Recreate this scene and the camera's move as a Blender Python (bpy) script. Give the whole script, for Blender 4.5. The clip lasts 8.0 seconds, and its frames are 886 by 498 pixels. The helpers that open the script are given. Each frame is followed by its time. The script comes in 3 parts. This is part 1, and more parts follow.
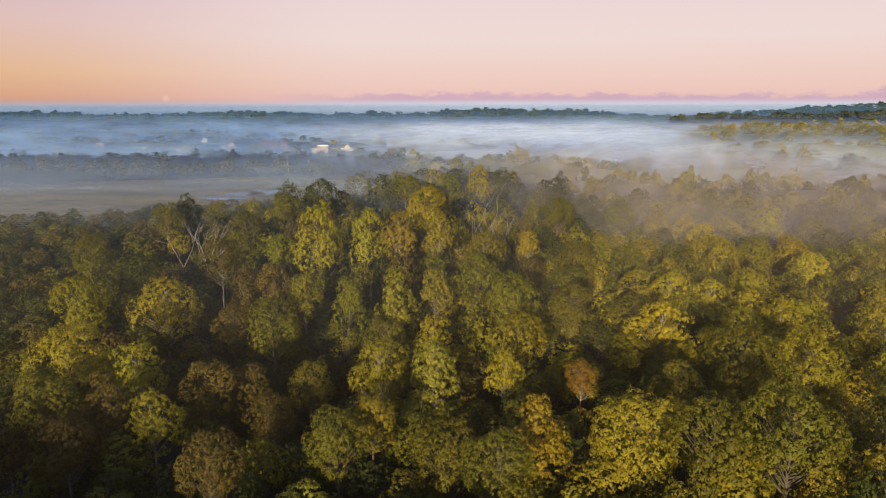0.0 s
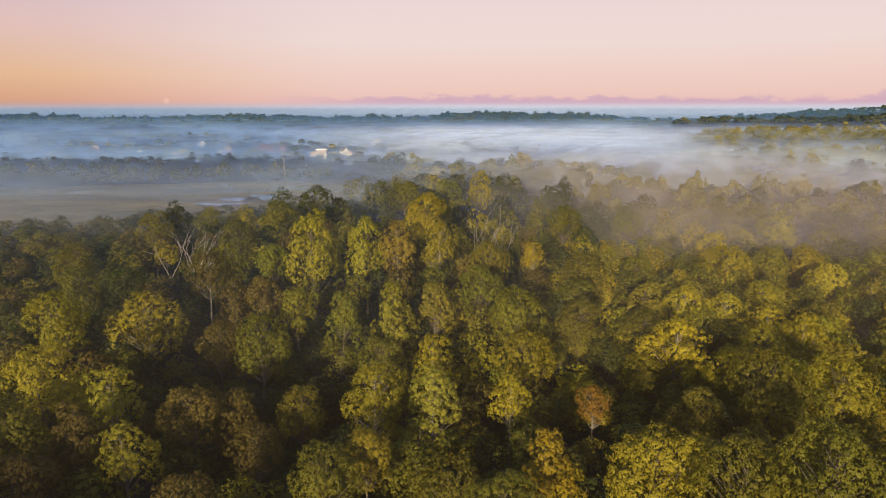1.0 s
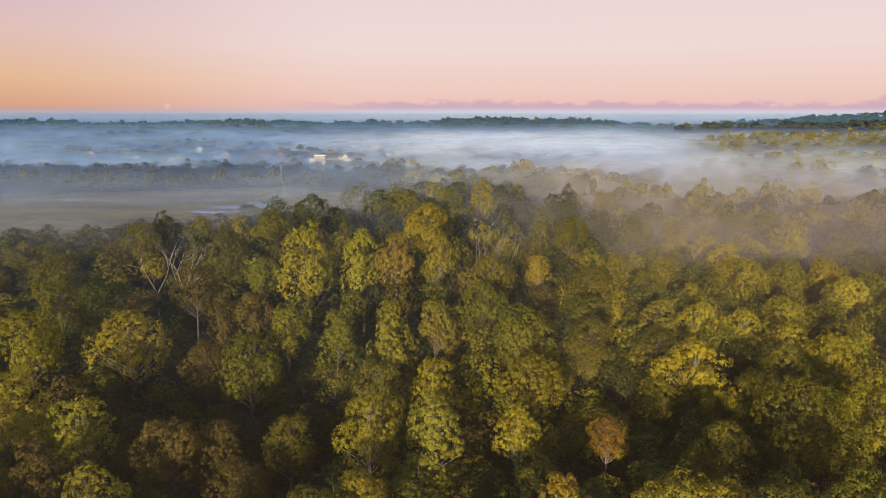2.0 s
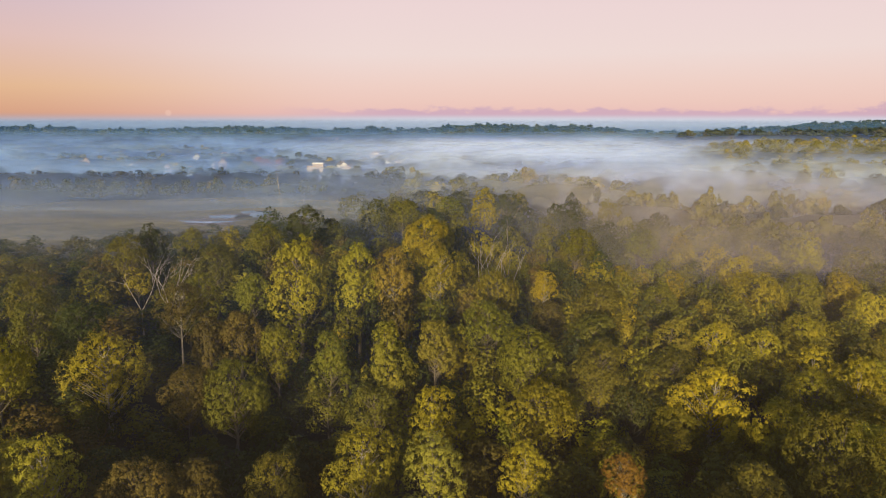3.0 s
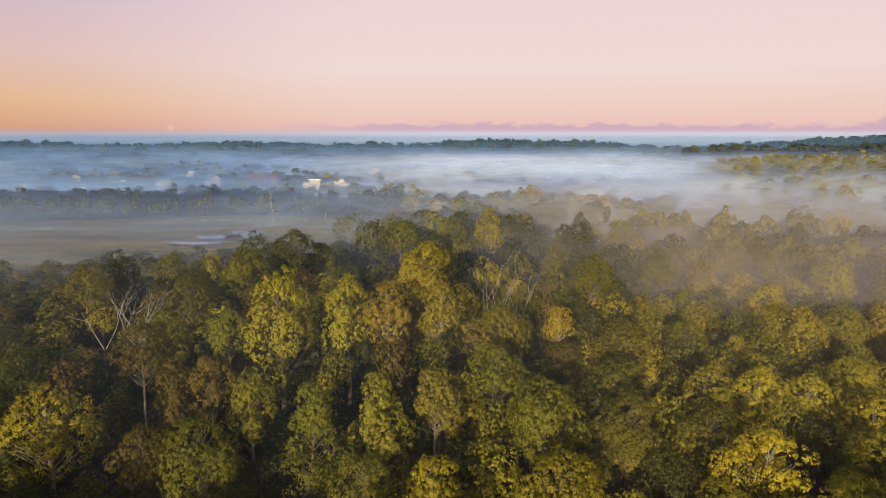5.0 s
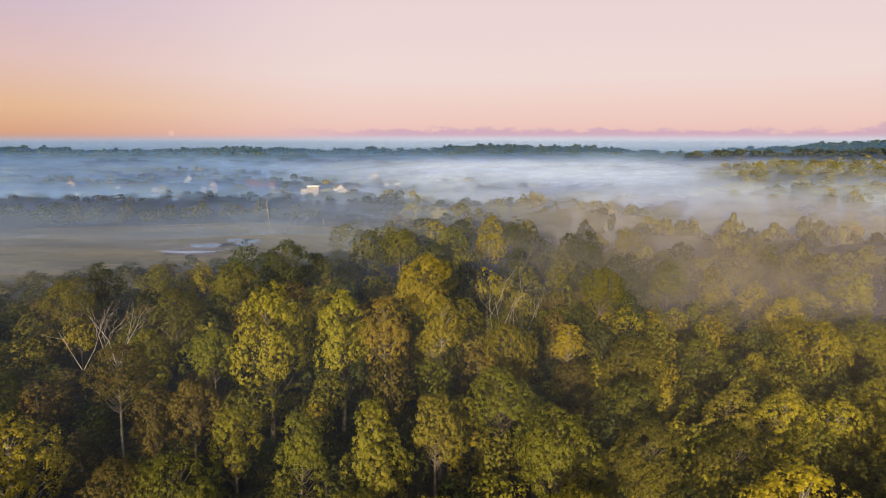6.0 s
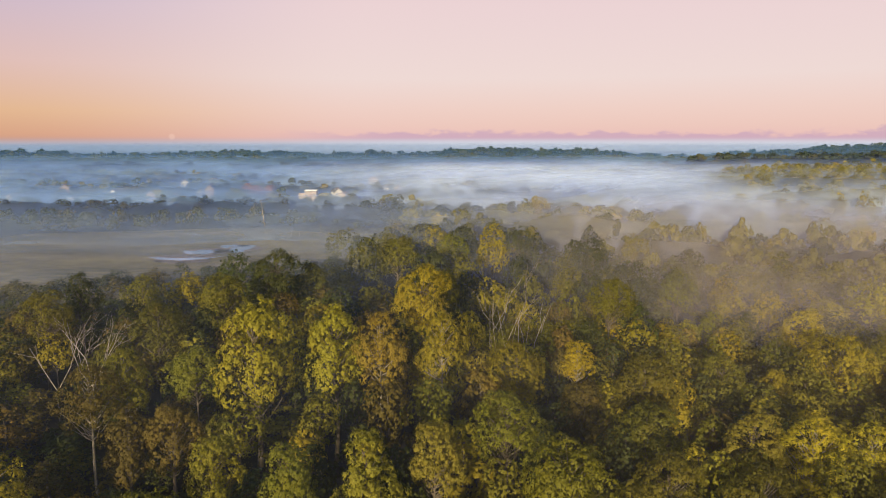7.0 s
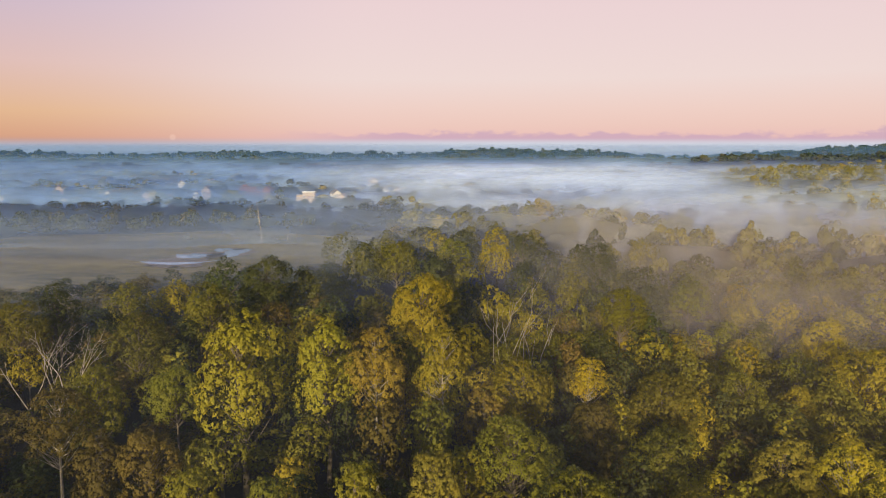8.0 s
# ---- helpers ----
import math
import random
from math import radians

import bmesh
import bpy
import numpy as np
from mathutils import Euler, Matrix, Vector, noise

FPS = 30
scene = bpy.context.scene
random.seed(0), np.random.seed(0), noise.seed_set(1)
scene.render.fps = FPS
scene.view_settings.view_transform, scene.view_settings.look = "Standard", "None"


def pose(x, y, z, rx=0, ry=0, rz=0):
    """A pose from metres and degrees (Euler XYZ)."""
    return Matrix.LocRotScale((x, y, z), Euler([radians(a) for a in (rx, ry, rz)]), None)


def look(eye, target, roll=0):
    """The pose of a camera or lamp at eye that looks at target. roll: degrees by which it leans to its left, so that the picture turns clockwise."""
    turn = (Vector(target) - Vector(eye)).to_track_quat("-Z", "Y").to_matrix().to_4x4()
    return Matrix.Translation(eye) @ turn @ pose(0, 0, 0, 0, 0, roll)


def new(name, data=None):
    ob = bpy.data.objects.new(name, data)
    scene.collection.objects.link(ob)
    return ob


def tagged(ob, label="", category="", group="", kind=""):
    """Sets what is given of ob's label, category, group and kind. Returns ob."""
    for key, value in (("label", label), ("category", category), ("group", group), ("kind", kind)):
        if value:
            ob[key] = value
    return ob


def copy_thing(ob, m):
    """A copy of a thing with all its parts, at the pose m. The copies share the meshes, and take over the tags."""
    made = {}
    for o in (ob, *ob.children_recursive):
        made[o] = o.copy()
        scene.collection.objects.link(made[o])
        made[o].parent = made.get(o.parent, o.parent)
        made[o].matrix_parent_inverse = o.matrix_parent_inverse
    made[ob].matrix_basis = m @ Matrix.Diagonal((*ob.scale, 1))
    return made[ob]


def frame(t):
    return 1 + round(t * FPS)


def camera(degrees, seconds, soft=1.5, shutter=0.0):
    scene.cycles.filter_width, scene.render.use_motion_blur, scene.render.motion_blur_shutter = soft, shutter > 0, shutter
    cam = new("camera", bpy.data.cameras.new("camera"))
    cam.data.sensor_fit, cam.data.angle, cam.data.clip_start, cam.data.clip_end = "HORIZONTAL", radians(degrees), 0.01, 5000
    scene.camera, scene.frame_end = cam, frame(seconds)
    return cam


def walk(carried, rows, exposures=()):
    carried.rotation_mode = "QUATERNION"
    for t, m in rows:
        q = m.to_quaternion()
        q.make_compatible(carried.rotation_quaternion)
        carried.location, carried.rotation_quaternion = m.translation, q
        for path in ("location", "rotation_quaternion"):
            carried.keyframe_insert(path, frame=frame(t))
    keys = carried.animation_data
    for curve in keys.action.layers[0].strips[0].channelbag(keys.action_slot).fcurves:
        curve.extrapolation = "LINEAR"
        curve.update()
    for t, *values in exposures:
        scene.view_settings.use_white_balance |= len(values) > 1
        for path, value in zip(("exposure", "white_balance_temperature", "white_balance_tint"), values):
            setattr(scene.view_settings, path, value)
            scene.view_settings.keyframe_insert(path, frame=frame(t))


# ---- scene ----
# The drone: seconds, place from its first eye, yaw, pitch and roll
EYE = 50.0
cam = camera(66.0, 8.0, 0.95)
ROWS = [
    (0, 0.00, 0.00, 0.00, -0.122, -12.290, -0.090),
    (0.5, -0.03, 4.74, 0.11, -0.111, -12.198, -0.069),
    (1, -0.06, 9.48, 0.21, -0.100, -12.056, -0.014),
    (1.5, -0.09, 14.20, 0.31, -0.082, -11.867, 0.011),
    (3, -0.16, 28.34, 0.54, -0.056, -11.076, 0.042),
    (3.5, -0.18, 33.04, 0.60, -0.047, -10.768, 0.067),
    (4, -0.20, 37.73, 0.65, -0.010, -10.445, 0.054),
    (4.5, -0.21, 42.42, 0.69, 0.002, -10.141, 0.054),
    (6, -0.25, 56.43, 0.77, 0.077, -9.438, -0.005),
    (6.5, -0.26, 61.08, 0.78, 0.091, -9.280, -0.022),
    (7, -0.26, 65.73, 0.78, 0.098, -9.177, -0.038),
    (7.5, -0.27, 70.37, 0.77, 0.116, -9.168, -0.012),
    (8, -0.27, 75.00, 0.76, 0.150, -9.120, -0.003),
]
walk(cam, [(t, pose(x, y, EYE + z, 90 + pitch, 0, yaw) @ pose(0, 0, 0, 0, 0, roll)) for t, x, y, z, yaw, pitch, roll in ROWS])
# ---- light ----
SUN_UP, SUN_SIDE = 12.0, -14.0     # degrees above the ground, degrees to the right of straight behind
scene.view_settings.exposure = 0.55
scene.cycles.transparent_max_bounces = 48     # many thin veils of mist lie behind one another
sun = new("sun", bpy.data.lights.new("sun", "SUN"))
sun.data.energy, sun.data.angle, sun.data.color = 5.0, radians(2.0), (1.0, 0.80, 0.46)
sx, sy = math.sin(radians(SUN_SIDE)), -math.cos(radians(SUN_SIDE))
sun.matrix_world = look((sx * 100, sy * 100, 100 * math.tan(radians(SUN_UP))), (0, 0, 0))


class Nodes:
    """Short ways to wire a node tree."""

    def __init__(self, tree):
        self.tree = tree
        tree.nodes.clear()

    def add(self, kind):
        return self.tree.nodes.new(kind)

    def wire(self, socket, value):
        if isinstance(value, bpy.types.NodeSocket):
            self.tree.links.new(value, socket)
        else:
            socket.default_value = value

    def math(self, op, a, b=0.0, clamp=False):
        node = self.add("ShaderNodeMath")
        node.operation, node.use_clamp = op, clamp
        self.wire(node.inputs[0], a)
        self.wire(node.inputs[1], b)
        return node.outputs[0]

    def ease(self, value, low, high, out_low=0.0, out_high=1.0):
        node = self.add("ShaderNodeMapRange")
        node.interpolation_type = "SMOOTHSTEP"
        for n, v in enumerate((value, low, high, out_low, out_high)):
            self.wire(node.inputs[n], v)
        return node.outputs[0]

    def mix(self, factor, a, b, blend="MIX"):
        node = self.add("ShaderNodeMix")
        node.data_type, node.blend_type = "RGBA", blend
        self.wire(node.inputs[0], factor)
        self.wire(node.inputs[6], a)
        self.wire(node.inputs[7], b)
        return node.outputs[2]

    def ramp(self, value, *stops):
        node = self.add("ShaderNodeValToRGB")
        e = node.color_ramp.elements
        while len(e) < len(stops):
            e.new(0.5)
        for k, (at, colour) in zip(e, stops):
            k.position, k.color = at, (*colour, 1)
        self.wire(node.inputs[0], value)
        return node.outputs[0]

    def noise(self, scale, detail=3.0, where=None, stretch=None, rough=0.5, w=0.0):
        node = self.add("ShaderNodeTexNoise")
        node.noise_dimensions = "4D"
        if where is None:
            where = self.add("ShaderNodeNewGeometry").outputs["Position"]
        if stretch:
            m = self.add("ShaderNodeMapping")
            m.inputs["Scale"].default_value = stretch
            self.wire(m.inputs["Vector"], where)
            where = m.outputs[0]
        self.wire(node.inputs["Vector"], where)
        for key, v in (("Scale", scale), ("Detail", detail), ("Roughness", rough), ("W", w)):
            node.inputs[key].default_value = v
        return node.outputs[0]


def srgb(r, g, b):
    return tuple(((v / 255 + 0.055) / 1.055) ** 2.4 if v > 10 else v / 3294 for v in (r, g, b))


# Dawn sky: pale rose above, orange low on one side, a violet cloud bank along the horizon
world = bpy.data.worlds.new("dawn_sky")
scene.world = world
world.use_nodes = True
n = Nodes(world.node_tree)
way = n.add("ShaderNodeTexCoord").outputs["Generated"]
axis = n.add("ShaderNodeSeparateXYZ")
n.wire(axis.inputs[0], way)
side = n.math("ARCTAN2", axis.outputs["X"], axis.outputs["Y"])
up = n.math("ARCSINE", axis.outputs["Z"])
upr = n.math("DIVIDE", up, 0.6, True)
# the ramps run over 0 to 0.6 radians
left_sky = n.ramp(upr, (0.0, srgb(206, 156, 136)), (0.010, srgb(216, 162, 132)), (0.06, srgb(226, 180, 142)), (0.16, srgb(223, 187, 181)), (0.34, srgb(198, 182, 206)), (0.6, srgb(142, 150, 186)), (1.0, srgb(104, 122, 172)))
right_sky = n.ramp(upr, (0.0, srgb(234, 190, 186)), (0.03, srgb(236, 198, 189)), (0.07, srgb(237, 204, 196)), (0.14, srgb(237, 214, 210)), (0.36, srgb(235, 207, 209)), (0.6, srgb(160, 160, 190)), (1.0, srgb(104, 122, 172)))
sky = n.mix(n.ease(side, -0.62, -0.10), left_sky, right_sky)
# cloud bank
lump = n.noise(22.0, 8.0, way, (1, 1, 2.2), 0.62)
lift = n.math("ADD", up, n.math("MULTIPLY", n.math("SUBTRACT", lump, 0.5), -0.044))
bank = n.math("MULTIPLY", n.ease(lift, 0.0120, 0.0050), n.ease(side, -0.28, -0.05))
bank_colour = n.mix(n.ease(up, -0.009, 0.002), (*srgb(214, 216, 228), 1), (*srgb(200, 165, 190), 1))
sky = n.mix(n.math("MULTIPLY", bank, 0.75), sky, bank_colour)
low = n.mix(n.ease(up, 0.004, -0.010), sky, n.mix(n.ease(side, -0.5, 0.1), (*srgb(166, 180, 202), 1), (*srgb(206, 212, 226), 1)))
nishita = n.add("ShaderNodeTexSky")
nishita.sky_type, nishita.sun_disc = "NISHITA", False
nishita.sun_elevation, nishita.sun_rotation = radians(SUN_UP), radians(180 - SUN_SIDE)
# the full moon, setting
disc = n.add("ShaderNodeVectorMath")
disc.operation = "DISTANCE"
n.wire(disc.inputs[0], way)
disc.inputs[1].default_value = (-0.3666, 0.9304, 0.0031)
moon = n.math("MULTIPLY", n.ease(disc.outputs["Value"], 0.0046, 0.0030), 0.3)
low = n.mix(moon, low, (*srgb(250, 214, 196), 1))
both = n.mix(0.008, low, nishita.outputs[0], "ADD")
bg = n.add("ShaderNodeBackground")
n.wire(bg.inputs[0], both)
bg.inputs[1].default_value = 0.66
n.wire(n.add("ShaderNodeOutputWorld").inputs[0], bg.outputs[0])


# ---- materials ----
def material(name):
    m = bpy.data.materials.new(name)
    m.use_nodes = True
    n = Nodes(m.node_tree)
    return m, n, n.add("ShaderNodeOutputMaterial").inputs[0]


def leaf_material(name, stops=None, glow=0.28):
    """Foliage: one hue per tree, leaves that vary, some light passing through."""
    m, n, out = material(name)
    if stops is None:
        colour = n.add("ShaderNodeObjectInfo").outputs["Color"]
    else:
        attribute = n.add("ShaderNodeAttribute")
        attribute.attribute_name = "tint"
        colour = n.ramp(attribute.outputs["Fac"], *stops)
    leaf = n.add("ShaderNodeNewGeometry").outputs["Random Per Island"]
    colour = n.mix(n.math("MULTIPLY", leaf, 0.30), colour, n.mix(1.0, colour, (0.55, 0.60, 0.52, 1), "MULTIPLY"))
    patch = n.noise(0.30, 3.0)
    colour = n.mix(n.ease(patch, 0.5, 0.75, 0.0, 0.6), colour, n.mix(1.0, colour, (1.30, 1.12, 0.85, 1), "MULTIPLY"))
    face = n.add("ShaderNodeBsdfPrincipled")
    n.wire(face.inputs["Base Color"], colour)
    face.inputs["Roughness"].default_value = 0.62
    face.inputs["Specular IOR Level"].default_value = 0.2
    back = n.add("ShaderNodeBsdfTranslucent")
    n.wire(back.inputs[0], n.mix(1.0, colour, (1.2, 1.3, 0.5, 1), "MULTIPLY"))
    both = n.add("ShaderNodeMixShader")
    n.wire(both.inputs[0], glow)
    n.wire(both.inputs[1], face.outputs[0])
    n.wire(both.inputs[2], back.outputs[0])
    n.wire(out, both.outputs[0])
    return m


def rough_material(name, dark, light, scale, rough=0.85, stretch=None, bump=0.3):
    m, n, out = material(name)
    big, fine = n.noise(scale, 4.0, None, stretch), n.noise(scale * 7, 4.0, None, stretch, 0.65, 3.0)
    mixed = n.math("ADD", n.math("MULTIPLY", big, 0.6), n.math("MULTIPLY", fine, 0.4))
    face = n.add("ShaderNodeBsdfPrincipled")
    n.wire(face.inputs["Base Color"], n.mix(n.ease(mixed, 0.35, 0.65), (*dark, 1), (*light, 1)))
    face.inputs["Roughness"].default_value = rough
    bumps = n.add("ShaderNodeBump")
    bumps.inputs["Strength"].default_value = bump
    n.wire(bumps.inputs["Height"], fine)
    n.wire(face.inputs["Normal"], bumps.outputs[0])
    n.wire(out, face.outputs[0])
    return m


HUES = {
    "deep": (0.050, 0.058, 0.011), "olive": (0.128, 0.121, 0.012), "lime": (0.218, 0.190, 0.014), "pale": (0.225, 0.210, 0.026),
    "gold": (0.295, 0.240, 0.015), "amber": (0.215, 0.172, 0.020), "brown": (0.110, 0.084, 0.016), "rust": (0.27, 0.14, 0.018),
}
leaf_near = leaf_material("autumn_leaves")
# shade over the belt is put into darker leaf colours, shared with the thicket
leaf_shade = leaf_material("shade_darkened_leaves", ((0.0, (0.04, 0.05, 0.018)), (0.6, HUES["deep"]), (0.9, (0.10, 0.085, 0.024))))
# autumn gold, with the hill's low sun put into its lighter tones
leaf_sunny = leaf_material("sun_lightened_gold_leaves", ((0.0, HUES["olive"]), (0.25, HUES["lime"]), (0.6, (0.27, 0.24, 0.04)), (0.85, (0.33, 0.27, 0.05)), (0.96, HUES["olive"])))
leaf_far = leaf_material("woodland_leaves", ((0.0, HUES["deep"]), (0.2, HUES["deep"]), (0.42, HUES["olive"]), (0.72, HUES["olive"]), (0.86, HUES["lime"]), (0.95, HUES["gold"]), (0.98, HUES["brown"])))
leaf_ridge = leaf_material("ridge_leaves", ((0.0, (0.035, 0.055, 0.022)), (0.6, (0.06, 0.075, 0.026)), (0.9, (0.085, 0.085, 0.025))))
bark = rough_material("grey_bark", (0.06, 0.048, 0.034), (0.13, 0.11, 0.085), 1.5, 0.9, (1, 1, 0.2))
pale_bark = rough_material("pale_bark", (0.10, 0.088, 0.07), (0.30, 0.27, 0.22), 1.2, 0.8, (1, 1, 0.3))
litter = rough_material("forest_floor", (0.012, 0.010, 0.006), (0.045, 0.034, 0.018), 0.12)
grass = rough_material("meadow_grass", (0.085, 0.078, 0.030), (0.28, 0.225, 0.085), 0.05, 0.9, (0.35, 1.0, 1.0), 0.5)
silver_wood = rough_material("silvered_dead_wood", (0.17, 0.15, 0.13), (0.36, 0.32, 0.27), 1.5, 0.85, (1, 1, 0.25))


def veil(n, out, alpha, colour, lean):
    """Fog droplets: they scatter the light that falls on them from above and let the rest through."""
    face, back = n.add("ShaderNodeBsdfDiffuse"), n.add("ShaderNodeBsdfTranslucent")
    for side, sign in ((face, 1), (back, -1)):
        n.wire(side.inputs[0], colour)
        tilt = n.add("ShaderNodeCombineXYZ")
        for k, v in enumerate(lean):
            tilt.inputs[k].default_value = v * sign
        n.wire(side.inputs["Normal"], tilt.outputs[0])
    drops, both = n.add("ShaderNodeAddShader"), n.add("ShaderNodeMixShader")
    n.wire(drops.inputs[0], face.outputs[0])
    n.wire(drops.inputs[1], back.outputs[0])
    n.wire(both.inputs[0], alpha)
    n.wire(both.inputs[1], n.add("ShaderNodeBsdfTransparent").outputs[0])
    n.wire(both.inputs[2], drops.outputs[0])
    n.wire(out, both.outputs[0])


def places(n):
    axis = n.add("ShaderNodeSeparateXYZ")
    place = n.add("ShaderNodeNewGeometry").outputs["Position"]
    n.wire(axis.inputs[0], place)
    return place, axis.outputs["X"], axis.outputs["Y"], axis.outputs["Z"]


# thickness of the fog per metre: among the near woods, more on the sunny side, in the valley, its shaded share, before the hill, over the belt, before the ridge
NEAR_FOG, SIDE_FOG, BANK_FOG, SHADE_FOG, LOW_FOG, BELT_FOG, RIDGE_FOG = 0.0048, 0.0038, 0.0140, 0.36, 0.0100, 0.0105, 0.0036
AIR_HAZE = 0.00035
STEP = 0.085     # each bank of fog stands this share farther off than the one before


def fog_material(name):
    """Morning fog: thin among the near trees, dense in the valley, blue before the ridge; its thickness depends on the place alone."""
    m, n, out = material(name)
    place, x, y, z = places(n)
    drift = n.noise(0.0042, 4.0, place, (1, 1.0, 2.5), 0.55, 3.0)
    wisp = n.noise(0.018, 4.0, place, (0.55, 1.2, 2.2), 0.6, 8.0)
    cloud = n.math("ADD", n.math("MULTIPLY", drift, 0.6), n.math("MULTIPLY", wisp, 0.4))
    fy = n.math("ADD", y, n.math("MULTIPLY", n.math("SUBTRACT", drift, 0.5), 220.0))
    way = n.math("DIVIDE", x, y)
    # among the near woods, more of it on the sunny side, little over the open meadow
    near = n.math("ADD", n.ease(y, 185.0, 340.0, 0.0003, NEAR_FOG), n.math("MULTIPLY", n.ease(x, 0.0, 110.0), n.ease(y, 165.0, 290.0, 0.0, SIDE_FOG)))
    opening = n.math("MULTIPLY", n.ease(x, -20.0, -75.0), n.ease(y, 450.0, 395.0))
    near = n.math("MULTIPLY", near, n.math("SUBTRACT", 1.0, n.math("MULTIPLY", opening, 0.42)))
    near = n.math("MULTIPLY", n.math("MULTIPLY", near, n.ease(z, 31.0, 8.0)), n.ease(wisp, 0.36, 0.64, 0.35, 1.6))
    near = n.math("MULTIPLY", near, n.ease(y, 900.0, 600.0))
    # the bank that fills the valley
    hill = n.math("MULTIPLY", n.ease(n.math("SUBTRACT", x, n.math("MULTIPLY", y, 0.30)), -70.0, 70.0), n.ease(y, 430.0, 500.0))
    across = n.math("MULTIPLY", n.ease(way, -0.36, -0.08, SHADE_FOG, 1.0), n.math("SUBTRACT", 1.0, n.math("MULTIPLY", hill, 0.62)))
    bank = n.math("MULTIPLY", n.math("MULTIPLY", n.ease(fy, 450.0, 620.0), n.ease(y, 1040.0, 930.0)), n.math("MULTIPLY", across, n.ease(n.math("SUBTRACT", z, n.ease(y, 700.0, 950.0, 0.0, 4.0)), 26.0, 14.0)))
    bank = n.math("MULTIPLY", n.math("MULTIPLY", bank, BANK_FOG), n.ease(cloud, 0.40, 0.60, 0.35, 1.35))
    # a low drift before the golden hill
    low = n.math("MULTIPLY", n.math("MULTIPLY", n.ease(x, 30.0, 130.0), n.ease(y, 350.0, 420.0)), n.math("MULTIPLY", n.ease(y, 520.0, 440.0), n.ease(z, 22.0, 8.0)))
    low = n.math("MULTIPLY", n.math("MULTIPLY", low, LOW_FOG), n.ease(cloud, 0.38, 0.62, 0.3, 1.4))
    # a cool layer over the belt of trees and the village
    belt = n.math("MULTIPLY", n.math("MULTIPLY", n.ease(x, -10.0, -80.0), n.ease(y, 350.0, 445.0)), n.math("MULTIPLY", n.ease(y, 640.0, 470.0), n.ease(z, 22.0, 6.0)))
    low = n.math("ADD", low, n.math("MULTIPLY", n.math("MULTIPLY", belt, BELT_FOG), n.ease(wisp, 0.36, 0.64, 0.5, 1.4)))
    # blue air before the ridge
    far = n.math("MULTIPLY", n.math("MULTIPLY", n.ease(y, 800.0, 950.0), RIDGE_FOG), n.math("MULTIPLY", n.ease(z, 38.0, 18.0, 0.35, 1.15), n.ease(z, 46.0, 38.0)))
    # the even haze over the treetops
    air = n.math("MULTIPLY", n.math("MULTIPLY", n.ease(z, 31.0, 22.0, 0.0, AIR_HAZE), n.ease(y, 420.0, 300.0)), n.ease(drift, 0.35, 0.65, 0.6, 1.4))
    total = n.math("ADD", n.math("ADD", n.math("ADD", near, air), bank), n.math("ADD", low, far))
    alpha = n.math("SUBTRACT", 1.0, n.math("POWER", 2.71828, n.math("MULTIPLY", total, n.math("MULTIPLY", y, -STEP))))
    # sunlit warmth and shaded blue are put into the fog's own colour by place
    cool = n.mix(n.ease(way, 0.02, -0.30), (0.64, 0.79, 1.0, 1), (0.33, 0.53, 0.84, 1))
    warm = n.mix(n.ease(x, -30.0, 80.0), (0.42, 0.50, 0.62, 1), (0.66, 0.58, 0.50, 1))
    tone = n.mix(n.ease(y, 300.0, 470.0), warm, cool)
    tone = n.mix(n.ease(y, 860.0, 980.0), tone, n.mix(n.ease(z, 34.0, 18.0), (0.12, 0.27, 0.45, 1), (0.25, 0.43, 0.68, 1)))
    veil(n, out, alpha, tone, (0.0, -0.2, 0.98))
    return m


def air_material(name):
    """The thin haze over the nearest woods, the sun's warmth put into its colour."""
    m, n, out = material(name)
    place, x, y, z = places(n)
    soft = n.noise(0.012, 3.0, place, None, 0.55, 61.0)
    thin = n.math("MULTIPLY", n.ease(y, 15.0, 50.0), n.ease(y, 95.0, 55.0, 0.0, 0.009))
    edge = n.math("MULTIPLY", n.ease(y, 100.0, 70.0), n.ease(soft, 0.3, 0.7, 0.6, 1.3))
    veil(n, out, n.math("MULTIPLY", thin, edge), n.mix(n.ease(x, -40.0, 30.0), (0.50, 0.47, 0.42, 1), (0.64, 0.52, 0.36, 1)), (0.0, -0.3, 0.95))
    return m


# ---- the land ----
def ease(v, low, high):
    v = np.clip((v - low) / (high - low), 0, 1)
    return v * v * (3 - 2 * v)


